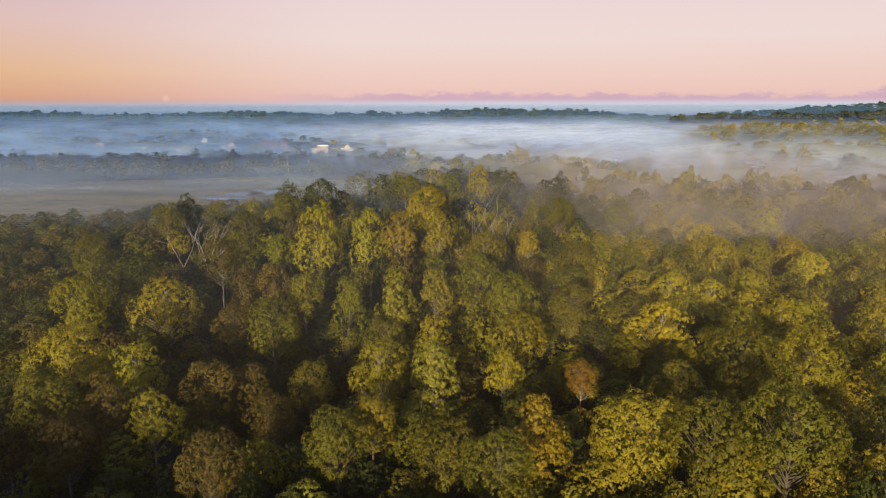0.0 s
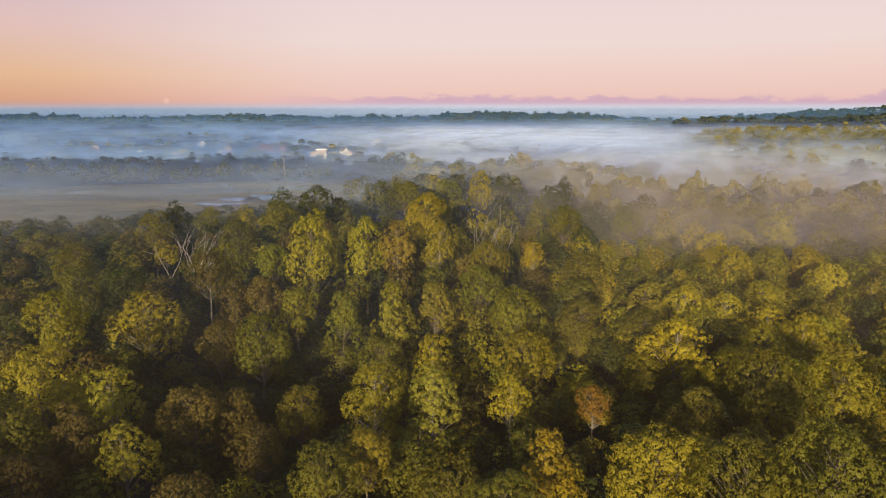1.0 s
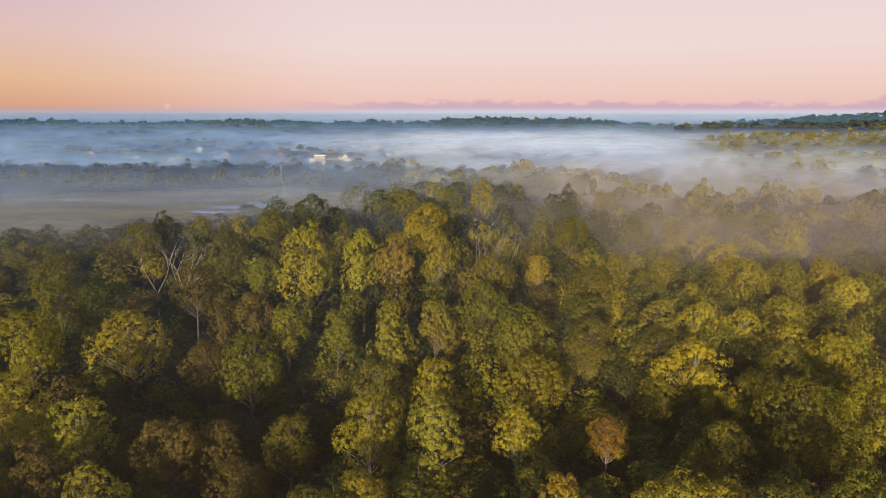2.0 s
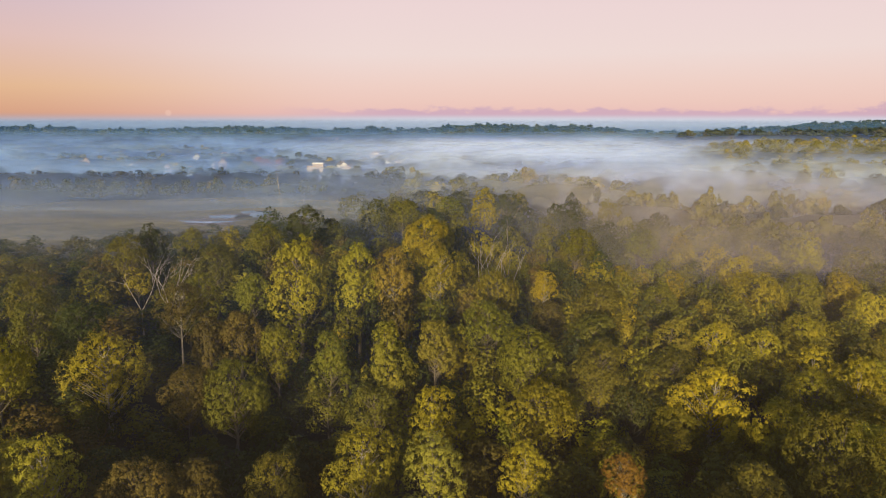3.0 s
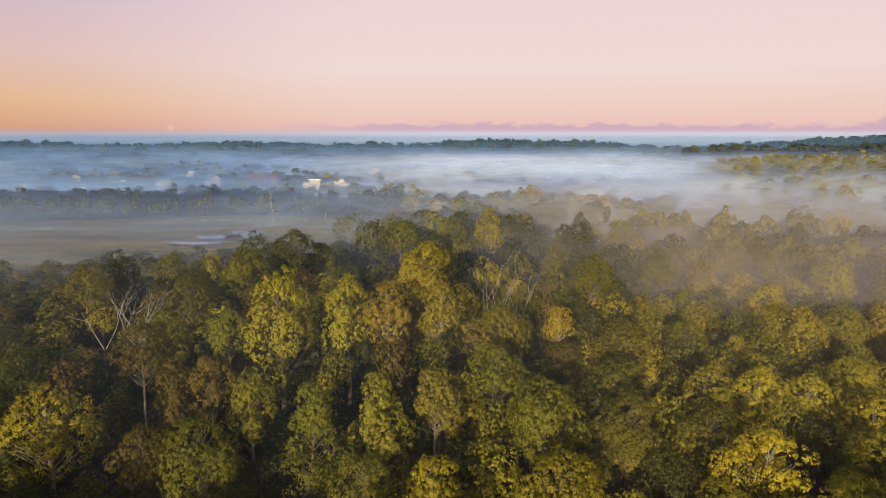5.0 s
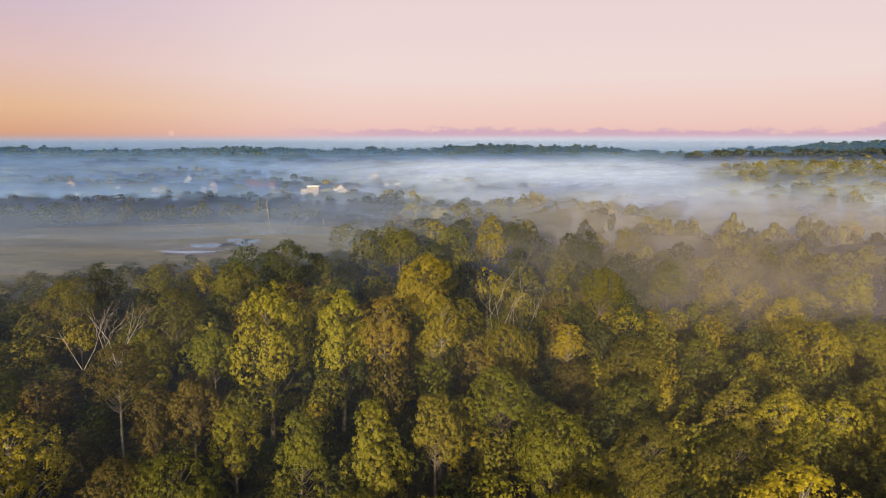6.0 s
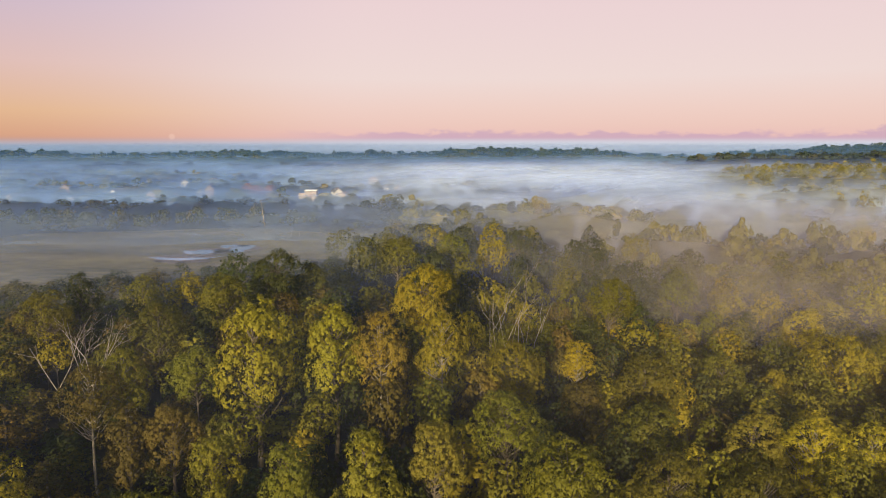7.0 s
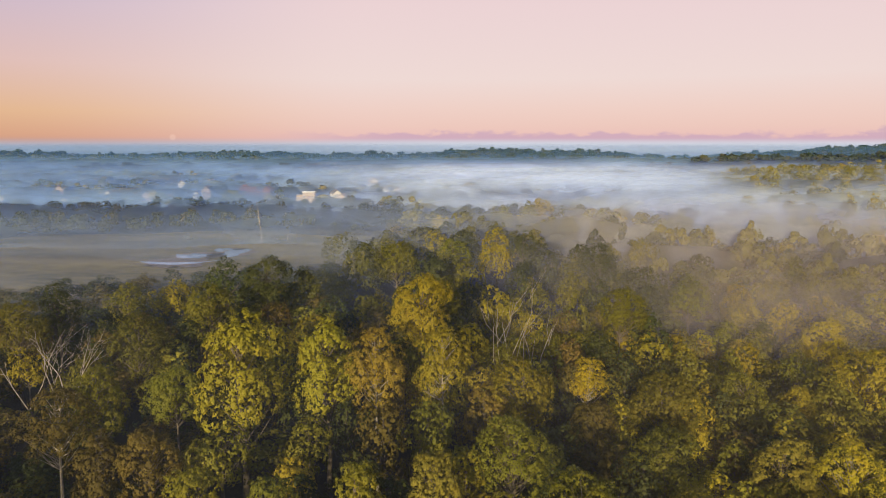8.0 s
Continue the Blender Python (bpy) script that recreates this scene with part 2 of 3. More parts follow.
def land(x, y):
    """Height of the ground: a creek bottom under the near woods, a flat meadow, low ridges far off."""
    x, y = np.asarray(x, float), np.asarray(y, float)
    z = -13 + 13 * ease(y - 0.6 * x - 1.6 * np.clip(x + 20, 0, 90) * (1 - ease(y, 400, 520)), 135, 275)
    z = z + 3 * ease(y, 450, 700) + 8 * ease(y + 0.05 * x, 760, 1180) - 20 * ease(y, 1225, 1400) - 0.035 * np.maximum(0, y - 1700)
    z = z + 4.5 * np.exp(-(((x + 150) / 130) ** 2) - ((y - 575) / 110) ** 2)
    z = z - 11 * np.exp(-(((x - 450) / 75) ** 2) - ((y - 1300) / 300) ** 2)
    z = z + 4 * np.exp(-(((x - 400) / 160) ** 2) - ((y - 700) / 130) ** 2)
    z = z + 3 * np.exp(-(((x - 300) / 120) ** 2) - ((y - 590) / 90) ** 2)
    z = z + 16 * ease(x, 285, 380) * np.exp(-(((y - 950) / 90) ** 2))
    z = z + 32 * np.exp(-(((x - 880) / 310) ** 2) - ((y - 1450) / 150) ** 2)
    # unseen mound added behind the drone, only to shade the left foreground
    z = z + 45 * np.exp(-(((x + 110) / 80) ** 2) - ((y + 110) / 70) ** 2)
    z = z + ease(y, 950, 1170) * (8 + 0.0 * np.exp(-(((x + 60) / 420) ** 2)))
    return z + 0.6 * np.sin(x / 37) * np.cos(y / 51) + ease(y, 900, 1200) * (2.3 * np.sin(x / 71) + 2.2 * np.sin(x / 163 + 1) + 1.5 * np.sin(x / 29))


def meadow(x, y):
    """How far a place is meadow (above 0)."""
    x, y = np.asarray(x, float), np.asarray(y, float)
    near = 277 + 0.65 * np.maximum(0, x + 138) + 4 * np.sin(x / 23)
    far = 426 + 0.18 * np.minimum(0, x + 110) + 4 * np.sin(x / 31)
    return np.minimum(np.minimum(y - near, far - y), (-30 - x) * 0.8)


def soup(name, verts, faces, mat, tint=None, normals=None):
    """A mesh from arrays of corners and triangles."""
    mesh = bpy.data.meshes.new(name)
    mesh.vertices.add(len(verts))
    mesh.vertices.foreach_set("co", np.asarray(verts, np.float32).ravel())
    mesh.loops.add(faces.size)
    mesh.loops.foreach_set("vertex_index", np.asarray(faces, np.int32).ravel())
    k = faces.shape[1]
    mesh.polygons.add(len(faces))
    mesh.polygons.foreach_set("loop_start", np.arange(0, faces.size, k, dtype=np.int32))
    if tint is not None:
        a = mesh.attributes.new("tint", "FLOAT", "POINT")
        a.data.foreach_set("value", np.asarray(tint, np.float32))
    mesh.materials.append(mat)
    mesh.update(calc_edges=True)
    if normals is not None:
        mesh.normals_split_custom_set_from_vertices(normals)
    return mesh


def grid(name, xs, ys, height, mat):
    gx, gy = np.meshgrid(xs, ys)
    v = np.stack([gx, gy, height(gx, gy)], -1).reshape(-1, 3)
    w, h = len(xs), len(ys)
    i = (np.arange(h - 1)[:, None] * w + np.arange(w - 1)).ravel()
    mesh = soup(name, v, np.stack([i, i + 1, i + w + 1, i + w], -1), mat)
    mesh.polygons.foreach_set("use_smooth", np.ones(len(mesh.polygons), bool))
    return mesh


far_x = np.r_[-4500, -3000, -2200, np.arange(-1600, 1601, 40), 2200, 3000, 4500]
far_y = np.r_[-3000, -1500, -600, -200, np.arange(0, 700, 12), np.arange(700, 2400, 40), 3000, 3800, 4700]
ground = tagged(new("ground", grid("ground", far_x, far_y, land, litter)), "dark leaf-covered forest floor over low rolling land", "ground", kind="structure")
mx, my = np.arange(-420, -20, 4.0), np.arange(250, 450, 3.0)
gx, gy = np.meshgrid(mx, my)
keep = (meadow(gx, gy) > -24)
v = np.stack([gx, gy, land(gx, gy) + 0.06 + 0.10 * np.random.rand(*gx.shape)], -1).reshape(-1, 3)
i = (np.arange(len(my) - 1)[:, None] * len(mx) + np.arange(len(mx) - 1)).ravel()
quads = np.stack([i, i + 1, i + len(mx) + 1, i + len(mx)], -1)[keep[:-1, :-1].ravel()]
tagged(new("meadow", soup("meadow", v, quads, grass)), "flat open meadow of dry brownish-green grass", "meadow", kind="structure")


# ---- trees ----
def part(name, mesh, parent, label=""):
    ob = new(name, mesh)
    ob.parent = parent
    return tagged(ob, label)


def sphere_ways(rng, count, low=-1.0):
    z = rng.uniform(low, 1, count)
    a = rng.uniform(0, 2 * math.pi, count)
    r = np.sqrt(1 - z * z)
    return np.stack([r * np.cos(a), r * np.sin(a), z], -1)


def sprays(rng, centres, outward, size):
    """One small pointed spray of leaves at each place, facing more or less outward."""
    count = len(centres)
    facing = outward + rng.normal(0, 0.32, (count, 3))
    facing /= np.linalg.norm(facing, axis=1, keepdims=True)
    side = np.cross(facing, rng.normal(0, 1, (count, 3)))
    side /= np.linalg.norm(side, axis=1, keepdims=True) + 1e-9
    other = np.cross(facing, side)
    s = size * rng.uniform(0.6, 1.35, (count, 1))
    a = centres + side * s * 0.62
    b = centres - side * s * 0.38 + other * s * 0.42
    c = centres - side * s * 0.38 - other * s * 0.42
    # leaves of one clump shade alike
    soft = outward / (np.linalg.norm(outward, axis=1, keepdims=True) + 1e-9) + 0.45 * facing
    soft /= np.linalg.norm(soft, axis=1, keepdims=True)
    return np.stack([a, b, c], 1).reshape(-1, 3), np.arange(count * 3).reshape(-1, 3), np.repeat(soft, 3, 0)


def limb(path, radii, sides=5):
    """A bent, tapered tube along a path."""
    path, verts, faces = np.asarray(path, float), [], []
    for k, (p, r) in enumerate(zip(path, radii)):
        d = path[min(k + 1, len(path) - 1)] - path[max(k - 1, 0)]
        d /= np.linalg.norm(d)
        u = np.cross(d, (0.31, 0.95, 0.05))
        u /= np.linalg.norm(u)
        w = np.cross(d, u)
        for q in range(sides):
            t = 2 * math.pi * q / sides
            verts.append(p + r * (math.cos(t) * u + math.sin(t) * w))
    for k in range(len(path) - 1):
        for q in range(sides):
            a, b = k * sides + q, k * sides + (q + 1) % sides
            faces += [(a, b, b + sides), (a, b + sides, a + sides)]
    return np.array(verts), np.array(faces)


def merged(pieces):
    verts, faces, n = [], [], 0
    for v, f in pieces:
        verts.append(v)
        faces.append(f + n)
        n += len(v)
    return np.concatenate(verts), np.concatenate(faces)


# kind: height, crown radius, crown base, clumps, clump size, fullness, bark
KINDS = {
    "oak_tree": (16.0, 6.6, 0.20, 64, 0.235, 1.0, bark),
    "maple_tree": (15.0, 5.6, 0.18, 56, 0.25, 1.0, bark),
    "hickory_tree": (17.0, 5.2, 0.18, 52, 0.26, 0.9, bark),
    "tulip_tree": (19.0, 5.0, 0.16, 60, 0.26, 0.95, bark),
    "sycamore_tree": (16.5, 6.2, 0.20, 44, 0.23, 0.72, pale_bark),
}
SPIRE = {"tulip_tree": 0.42, "hickory_tree": 0.25, "maple_tree": 0.12, "oak_tree": 0.0, "sycamore_tree": 0.0}


def crown_shape(kind, rng):
    """Centres and radii of the clumps of a far crown, in metres."""
    height, radius, base, count, lump, _, _ = KINDS[kind]
    mid, half = height * (1 + base) / 2, height * (1 - base) / 2
    ways = sphere_ways(rng, count, -0.75)
    far = rng.uniform(0.5, 0.9, (count, 1))
    c = ways * far * (radius, radius, half)
    c = spired(kind, c, half)
    c[:, :2] += rng.normal(0, 0.5, 2)
    c[:, 2] += mid
    r = radius * lump * rng.uniform(0.6, 1.3, count)
    c[:, 2] = np.minimum(c[:, 2], height - 0.8 * r)
    return c, r


def spired(kind, c, half):
    """Draws a round crown in towards its top and foot."""
    rise = c[:, 2] / half
    taper = np.where(rise > 0, 1 - 0.22 * rise, 1 + 0.3 * rise) - SPIRE[kind] * np.clip(rise, -0.4, 1)
    c[:, :2] *= taper[:, None]
    return c


def tufted_crown(kind, rng, per_lobe, swell):
    """Lobes on the ends of the limbs, each with its own tufts: centres, radii, outward ways, lobe centres."""
    height, radius, base, _, _, cover, _ = KINDS[kind]
    mid, half = height * (1 + base) / 2, height * (1 - base) / 2
    lobes = 19
    k = np.arange(lobes) + 0.5
    z = np.clip(1 - 1.62 * k / lobes + rng.normal(0, 0.07, lobes), -0.75, 0.98)
    a = k * 2.39996 + rng.normal(0, 0.35, lobes)
    flat = np.sqrt(1 - z * z)
    ways = np.stack([flat * np.cos(a), flat * np.sin(a), z], -1)
    c = ways * rng.uniform(0.50, 0.80, (lobes, 1)) * (radius, radius, half)
    c = spired(kind, c, half)
    big = radius * rng.uniform(0.24, 0.42, lobes)
    c[:, 2] = np.minimum(c[:, 2] + mid, height - big * rng.uniform(0.8, 1.15, lobes))
    spots, sizes, outs = [], [], []
    for p, q, w in zip(c, big, ways):
        count = max(3, int(per_lobe * cover * (q / (0.33 * radius)) ** 2 * rng.uniform(0.8, 1.2)))
        d = sphere_ways(rng, count * 3) + 0.75 * w + (0, 0, 0.30)
        d /= np.linalg.norm(d, axis=1, keepdims=True)
        keep = [0]
        for m in range(1, len(d)):
            if len(keep) < count and max(float(d[m] @ d[o]) for o in keep) < 1 - 1.0 / count:
                keep.append(m)
        d = d[keep]
        spots.append(p + d * q * rng.uniform(0.75, 1.12, (len(d), 1)) * (1, 1, 0.9))
        sizes.append(radius * 0.115 * swell * rng.uniform(0.65, 1.45, len(d)))
        outs.append(d)
    return np.concatenate(spots), np.concatenate(sizes), np.concatenate(outs), c


def leafy(rng, c, r, ways, leaves):
    """Places and outward ways of the sprays of some tufts, on their open sides."""
    which = rng.choice(len(c), leaves, p=r**2 / (r**2).sum())
    w = sphere_ways(rng, leaves) + 0.8 * ways[which] + (0, 0, 0.25)
    w /= np.linalg.norm(w, axis=1, keepdims=True)
    reach = rng.uniform(0.6, 1.05, (leaves, 1)) + 0.55 * (rng.random((leaves, 1)) < 0.07)
    return c[which] + w * r[which, None] * reach * (1, 1, 0.85), w


def build_tree(kind, seed, leaves, size, per_lobe, swell):
    """A tree: trunk with its limbs, and a crown of leaf sprays on tufts."""
    rng = np.random.default_rng(seed)
    height, radius, base, count, lump, cover, skin = KINDS[kind]
    c, r, ways, ends = tufted_crown(kind, rng, per_lobe, swell)
    spots, out = leafy(rng, c, r, ways, int(leaves * 0.88 * cover))
    k = int(leaves * 0.12)
    w = sphere_ways(rng, k, -0.8)
    inner = (0, 0, height * (1 + base) / 2) + spired(kind, w * rng.uniform(0.2, 0.62, (k, 1)) * (radius, radius, height * (1 - base) / 2), height * (1 - base) / 2)
    places = np.concatenate([spots, inner])
    round_way = (places - (0, 0, height * (1 + base) / 2)) / (radius, radius, height * (1 - base) / 2)
    v, f, soft = sprays(rng, places, np.concatenate([out, w]) + 0.6 * round_way + (0, 0, 0.2), size)
    crown = soup(kind + "_crown", v, f, leaf_near, None, soft)
    stem = np.array([(0, 0, -0.5), (0.1, 0, height * 0.25), (0, 0.1, height * 0.5), (0, 0, height * 0.84)]) + rng.normal(0, 0.15, (4, 3)) * (1, 1, 0)
    bole = limb(stem, (0.42, 0.32, 0.2, 0.05), 7)
    pieces = []
    for p in [*ends, *c[:: 9 if leaves > 5000 else 60]]:
        at = max(p[2] - 1.5 - 0.55 * math.hypot(p[0], p[1]), height * 0.22)
        root = np.array([np.interp(at, stem[:, 2], stem[:, d]) for d in range(3)])
        bow = (root + p) / 2 + (0, 0, -0.3) + rng.normal(0, 0.35, 3)
        p = root + (p - root) * 0.8
        pieces.append(limb([root, bow * 0.6 + root * 0.4, p], (0.12, 0.07, 0.02), 4))
    v, f = merged(pieces)
    ob = tagged(new(kind), "", "tree", "woodland trees")
    part("trunk", soup(kind + "_trunk", *bole, skin), ob)
    part("branchwork", soup(kind + "_branchwork", v, f, skin), ob)
    part("crown", crown, ob)
    return ob


models = {}
for kind in KINDS:
    for detail, (leaves, size, per_lobe, swell) in enumerate(((1900, 0.56, 11, 1.05), (3000, 0.44, 15, 0.90), (11000, 0.27, 22, 0.78))):
        for k in range(3):
            models[kind, detail, k] = build_tree(kind, 11 * k + len(kind) + 7 * detail, leaves, size, per_lobe, swell)
used = set()


def plant(kind, x, y, top, radius, turn=0.0, detail=2, k=0, hue="olive"):
    """Stands one tree with its top at a height and its crown of a radius."""
    model = models[kind, detail, k]
    floor = float(land(x, y))
    height, wide = KINDS[kind][0], KINDS[kind][1]
    s = radius / wide
    tall = float(np.clip((top - floor) / height, 0.80 * s, 1.24 * s))
    lift = top - floor - tall * height
    m = pose(x, y, floor, 0, 0, turn)
    if (kind, detail, k) in used:
        model = copy_thing(model, m)
    else:
        used.add((kind, detail, k))
        model.matrix_basis = m
    tone = hue_drift.uniform(0.8, 1.25) * hue_drift.uniform(0.94, 1.06, 3)
    for piece in model.children:
        if piece.name.startswith("trunk"):
            piece.matrix_basis = Matrix.Diagonal((s, s, (lift + 0.84 * tall * height) / (0.84 * height), 1))
        else:
            piece.matrix_basis = Matrix.Translation((0, 0, lift)) @ Matrix.Diagonal((s, s, tall, 1))
        piece.color = (*(c * g for c, g in zip(HUES[hue], tone)), 1)
    return tagged(model, HUE_LABELS[hue].format(KIND_WORDS[kind]))


taken, planted = [], []
hue_drift = np.random.default_rng(77)
KIND_WORDS = {"oak_tree": "broad round-crowned oak tree", "maple_tree": "rounded maple tree", "hickory_tree": "upright hickory tree", "tulip_tree": "tall narrow tulip tree", "sycamore_tree": "open-crowned sycamore tree"}
HUE_LABELS = {
    "deep": "{} with dark green leaves among the woods", "olive": "{} with dense olive-green leaves", "lime": "{} with yellow-green leaves in low sun",
    "pale": "{} with pale silvery green leaves", "gold": "{} with golden yellow autumn leaves", "amber": "{} with amber leaves and pale limbs",
    "brown": "{} with thinning brownish leaves", "rust": "{} with orange-red autumn leaves",
}
# trees that stand out: kind, place, height of the top, crown radius, hue
for row in (
    ("sycamore_tree", -62, 147, 12.0, 7.4, "lime"), ("oak_tree", -37, 142, 8.0, 6.2, "olive"), ("oak_tree", -46, 144, 6.5, 5.2, "brown"),
    ("tulip_tree", -32, 154, 12.6, 4.2, "lime"), ("tulip_tree", -21.5, 152, 12.0, 4.4, "olive"), ("tulip_tree", -10.5, 149, 14.4, 5.2, "pale"),
    ("tulip_tree", -1.7, 157, 13.2, 4.2, "pale"), ("oak_tree", 12.6, 182, 15.0, 5.4, "lime"), ("oak_tree", 9.2, 162, 14.0, 5.4, "olive"),
    ("oak_tree", 16.2, 149, 12.6, 6.4, "olive"), ("oak_tree", 29.8, 151, 9.0, 5.3, "olive"), ("oak_tree", 37, 187, 11.8, 6.4, "olive"),
):
    taken.append((row[1], row[2], row[4] - 1.2))
    planted.append(row)
for row in (
    ("oak_tree", 32.6, 170, 9.4, 5.9, "olive"), ("sycamore_tree", 24, 185, 14.8, 3.4, "gold"), ("tulip_tree", 48.6, 168, 9.8, 5.2, "pale"),
    ("sycamore_tree", 58, 167, 8.0, 5.4, "gold"), ("oak_tree", 44.6, 155, 5.0, 6.0, "olive"), ("sycamore_tree", 47.6, 141, 8.2, 7.6, "gold"),
    ("sycamore_tree", 70, 171, 5.4, 5.0, "gold"), ("oak_tree", 82.7, 179, 5.6, 5.2, "lime"), ("sycamore_tree", 75, 159, 5.4, 6.2, "gold"),
    ("oak_tree", -12, 140, 5.0, 4.8, "olive"), ("sycamore_tree", -1.7, 133, 7.4, 4.7, "lime"), ("oak_tree", 15.6, 133, 8.0, 6.0, "lime"),
):
    taken.append((row[1], row[2], row[4] - 1.2))
    planted.append(row)
for row in (
    ("oak_tree", 84, 205, 10.0, 7.4, "lime"), ("tulip_tree", 69.6, 203, 4.2, 4.0, "gold"), ("oak_tree", 86, 266, 5.0, 5.6, "gold"),
    ("oak_tree", 71.7, 271, 11.0, 6.4, "olive"), ("tulip_tree", -33, 179, 26.0, 7.2, "lime"), ("oak_tree", -58, 199, 18.6, 5.8, "olive"),
    ("sycamore_tree", -55, 166, 17.2, 5.0, "brown"), ("sycamore_tree", -53, 173, 17.0, 5.0, "olive"), ("oak_tree", -43, 178, 16.0, 4.6, "olive"),
    ("oak_tree", -71, 157, 15.6, 5.0, "deep"), ("tulip_tree", -20, 184, 23.0, 5.6, "lime"), ("sycamore_tree", -11.4, 181, 21.4, 5.6, "amber"),
):
    taken.append((row[1], row[2], row[4] - 1.2))
    planted.append(row)
for row in (
    ("sycamore_tree", -0.7, 186, 20.2, 5.2, "lime"), ("oak_tree", -4.8, 203, 25.0, 6.6, "lime"), ("oak_tree", -2.8, 224, 21.0, 6.2, "olive"),
    ("oak_tree", -14, 266, 22.6, 6.0, "olive"), ("oak_tree", 2.4, 284, 21.2, 5.2, "olive"), ("tulip_tree", 15.8, 286, 25.0, 5.4, "lime"),
    ("oak_tree", 24.5, 289, 22.4, 4.8, "deep"), ("oak_tree", 48.8, 288, 19.0, 6.2, "deep"), ("oak_tree", 37, 216, 20.0, 5.2, "olive"),
    ("oak_tree", -66, 114, 12.6, 6.8, "lime"), ("sycamore_tree", -53, 111, 9.6, 5.2, "lime"), ("sycamore_tree", -44.2, 96, 7.6, 4.4, "lime"),
):
    taken.append((row[1], row[2], row[4] - 1.2))
    planted.append(row)
for row in (
    ("oak_tree", -40, 110.5, 7.0, 4.8, "brown"), ("oak_tree", -24, 117, 3.2, 4.4, "olive"), ("oak_tree", -28.6, 104, 3.2, 4.2, "brown"),
    ("oak_tree", 1.1, 90, 5.2, 5.4, "olive"), ("oak_tree", 7.4, 81, 8.6, 5.0, "olive"), ("tulip_tree", 13.3, 90, 10.0, 4.8, "gold"),
    ("oak_tree", 27.4, 88, 11.4, 6.8, "lime"), ("oak_tree", 36, 83, 11.4, 6.6, "olive"), ("oak_tree", 45, 80, 15.0, 6.8, "olive"),
    ("sycamore_tree", -11.4, 117, 8.4, 5.6, "lime"), ("sycamore_tree", -1.6, 115, 8.0, 5.0, "pale"), ("sycamore_tree", 11.5, 117, 6.0, 4.2, "gold"),
):
    taken.append((row[1], row[2], row[4] - 1.2))
    planted.append(row)
for row in (
    ("sycamore_tree", 25.6, 117, 4.0, 3.2, "rust"), ("oak_tree", -76, 138, 14.0, 5.8, "lime"), ("oak_tree", 55.8, 197, 8.2, 5.2, "olive"),
    ("oak_tree", -48, 210, 22.6, 5.6, "olive"), ("oak_tree", -41, 228, 24.2, 6.2, "deep"), ("oak_tree", 94, 258, 6.6, 6.0, "gold"),
    ("oak_tree", 77, 290, 10.0, 6.4, "olive"), ("oak_tree", 47, 411, 23.0, 5.6, "gold"), ("oak_tree", 75, 454, 15.0, 6.0, "olive"),
    ("oak_tree", 33, 440, 16.5, 6.6, "deep"), ("oak_tree", 12, 430, 18.0, 4.2, "deep"), ("oak_tree", -53, 236, 22.5, 5.4, "deep"),
):
    taken.append((row[1], row[2], row[4] - 1.2))
    planted.append(row)
for row in (
    ("oak_tree", -82, 201, 21.0, 5.0, "olive"), ("hickory_tree", -79, 210, 22.0, 4.2, "deep"), ("oak_tree", -80, 242, 15.4, 5.0, "olive"),
    ("oak_tree", -69, 243, 15.8, 5.0, "lime"), ("oak_tree", -93, 177, 15.6, 5.4, "olive"), ("maple_tree", -85, 165, 13.0, 5.0, "olive"),
    ("hickory_tree", -42.5, 166, 12.0, 4.4, "brown"), ("hickory_tree", -49, 165, 10.6, 4.4, "brown"), ("oak_tree", 108.7, 197, 6.6, 6.0, "gold"),
    ("oak_tree", 85, 156, 4.6, 6.0, "lime"), ("oak_tree", 68, 145, 5.0, 6.0, "lime"), ("oak_tree", 64.5, 112, 11.0, 6.4, "lime"),
):
    taken.append((row[1], row[2], row[4] - 1.2))
    planted.append(row)
for row in (
    ("maple_tree", 55.6, 128, 3.2, 5.0, "olive"), ("maple_tree", 61, 119, 8.0, 5.0, "lime"), ("oak_tree", 99.5, 213, 8.0, 6.0, "lime"),
    ("maple_tree", -61.4, 98, 11.0, 5.6, "olive"), ("hickory_tree", -52, 98.5, 9.2, 4.4, "brown"), ("maple_tree", -35, 116, 4.2, 4.4, "brown"),
    ("oak_tree", -15.2, 90, 7.6, 4.8, "olive"), ("maple_tree", -10.8, 96.5, 6.6, 4.0, "lime"), ("oak_tree", -29.5, 78, 10.2, 4.5, "brown"),
    ("maple_tree", -53.7, 89, 7.6, 4.8, "brown"), ("oak_tree", 40, 137, 1.6, 5.0, "olive"), ("maple_tree", 90, 233, 8.6, 5.6, "gold"),
):
    taken.append((row[1], row[2], row[4] - 1.2))
    planted.append(row)
for row in (
    ("oak_tree", 129, 267, 10.0, 7.0, "lime"), ("maple_tree", 114, 263, 4.2, 6.0, "lime"), ("maple_tree", 37.3, 270, 12.6, 5.0, "olive"),
    ("oak_tree", 73, 326, 15.0, 6.0, "olive"), ("maple_tree", 112, 214, 8.0, 6.0, "gold"), ("sycamore_tree", 76.5, 147, 7.6, 6.0, "gold"),
    ("maple_tree", 55.8, 133, 5.6, 5.4, "lime"), ("oak_tree", 52.4, 112, 11.6, 6.6, "olive"), ("maple_tree", 40, 108, 8.0, 5.4, "olive"), ("maple_tree", 24.5, 182, 9.0, 4.4, "brown"),
):
    taken.append((row[1], row[2], row[4] - 1.2))
    planted.append(row)
for n, (kind, x, y, top, r, hue) in enumerate(planted):
    plant(kind, x, y, top, r, 67 * n % 360, 2 if y < 235 else 1, n % 3, hue)



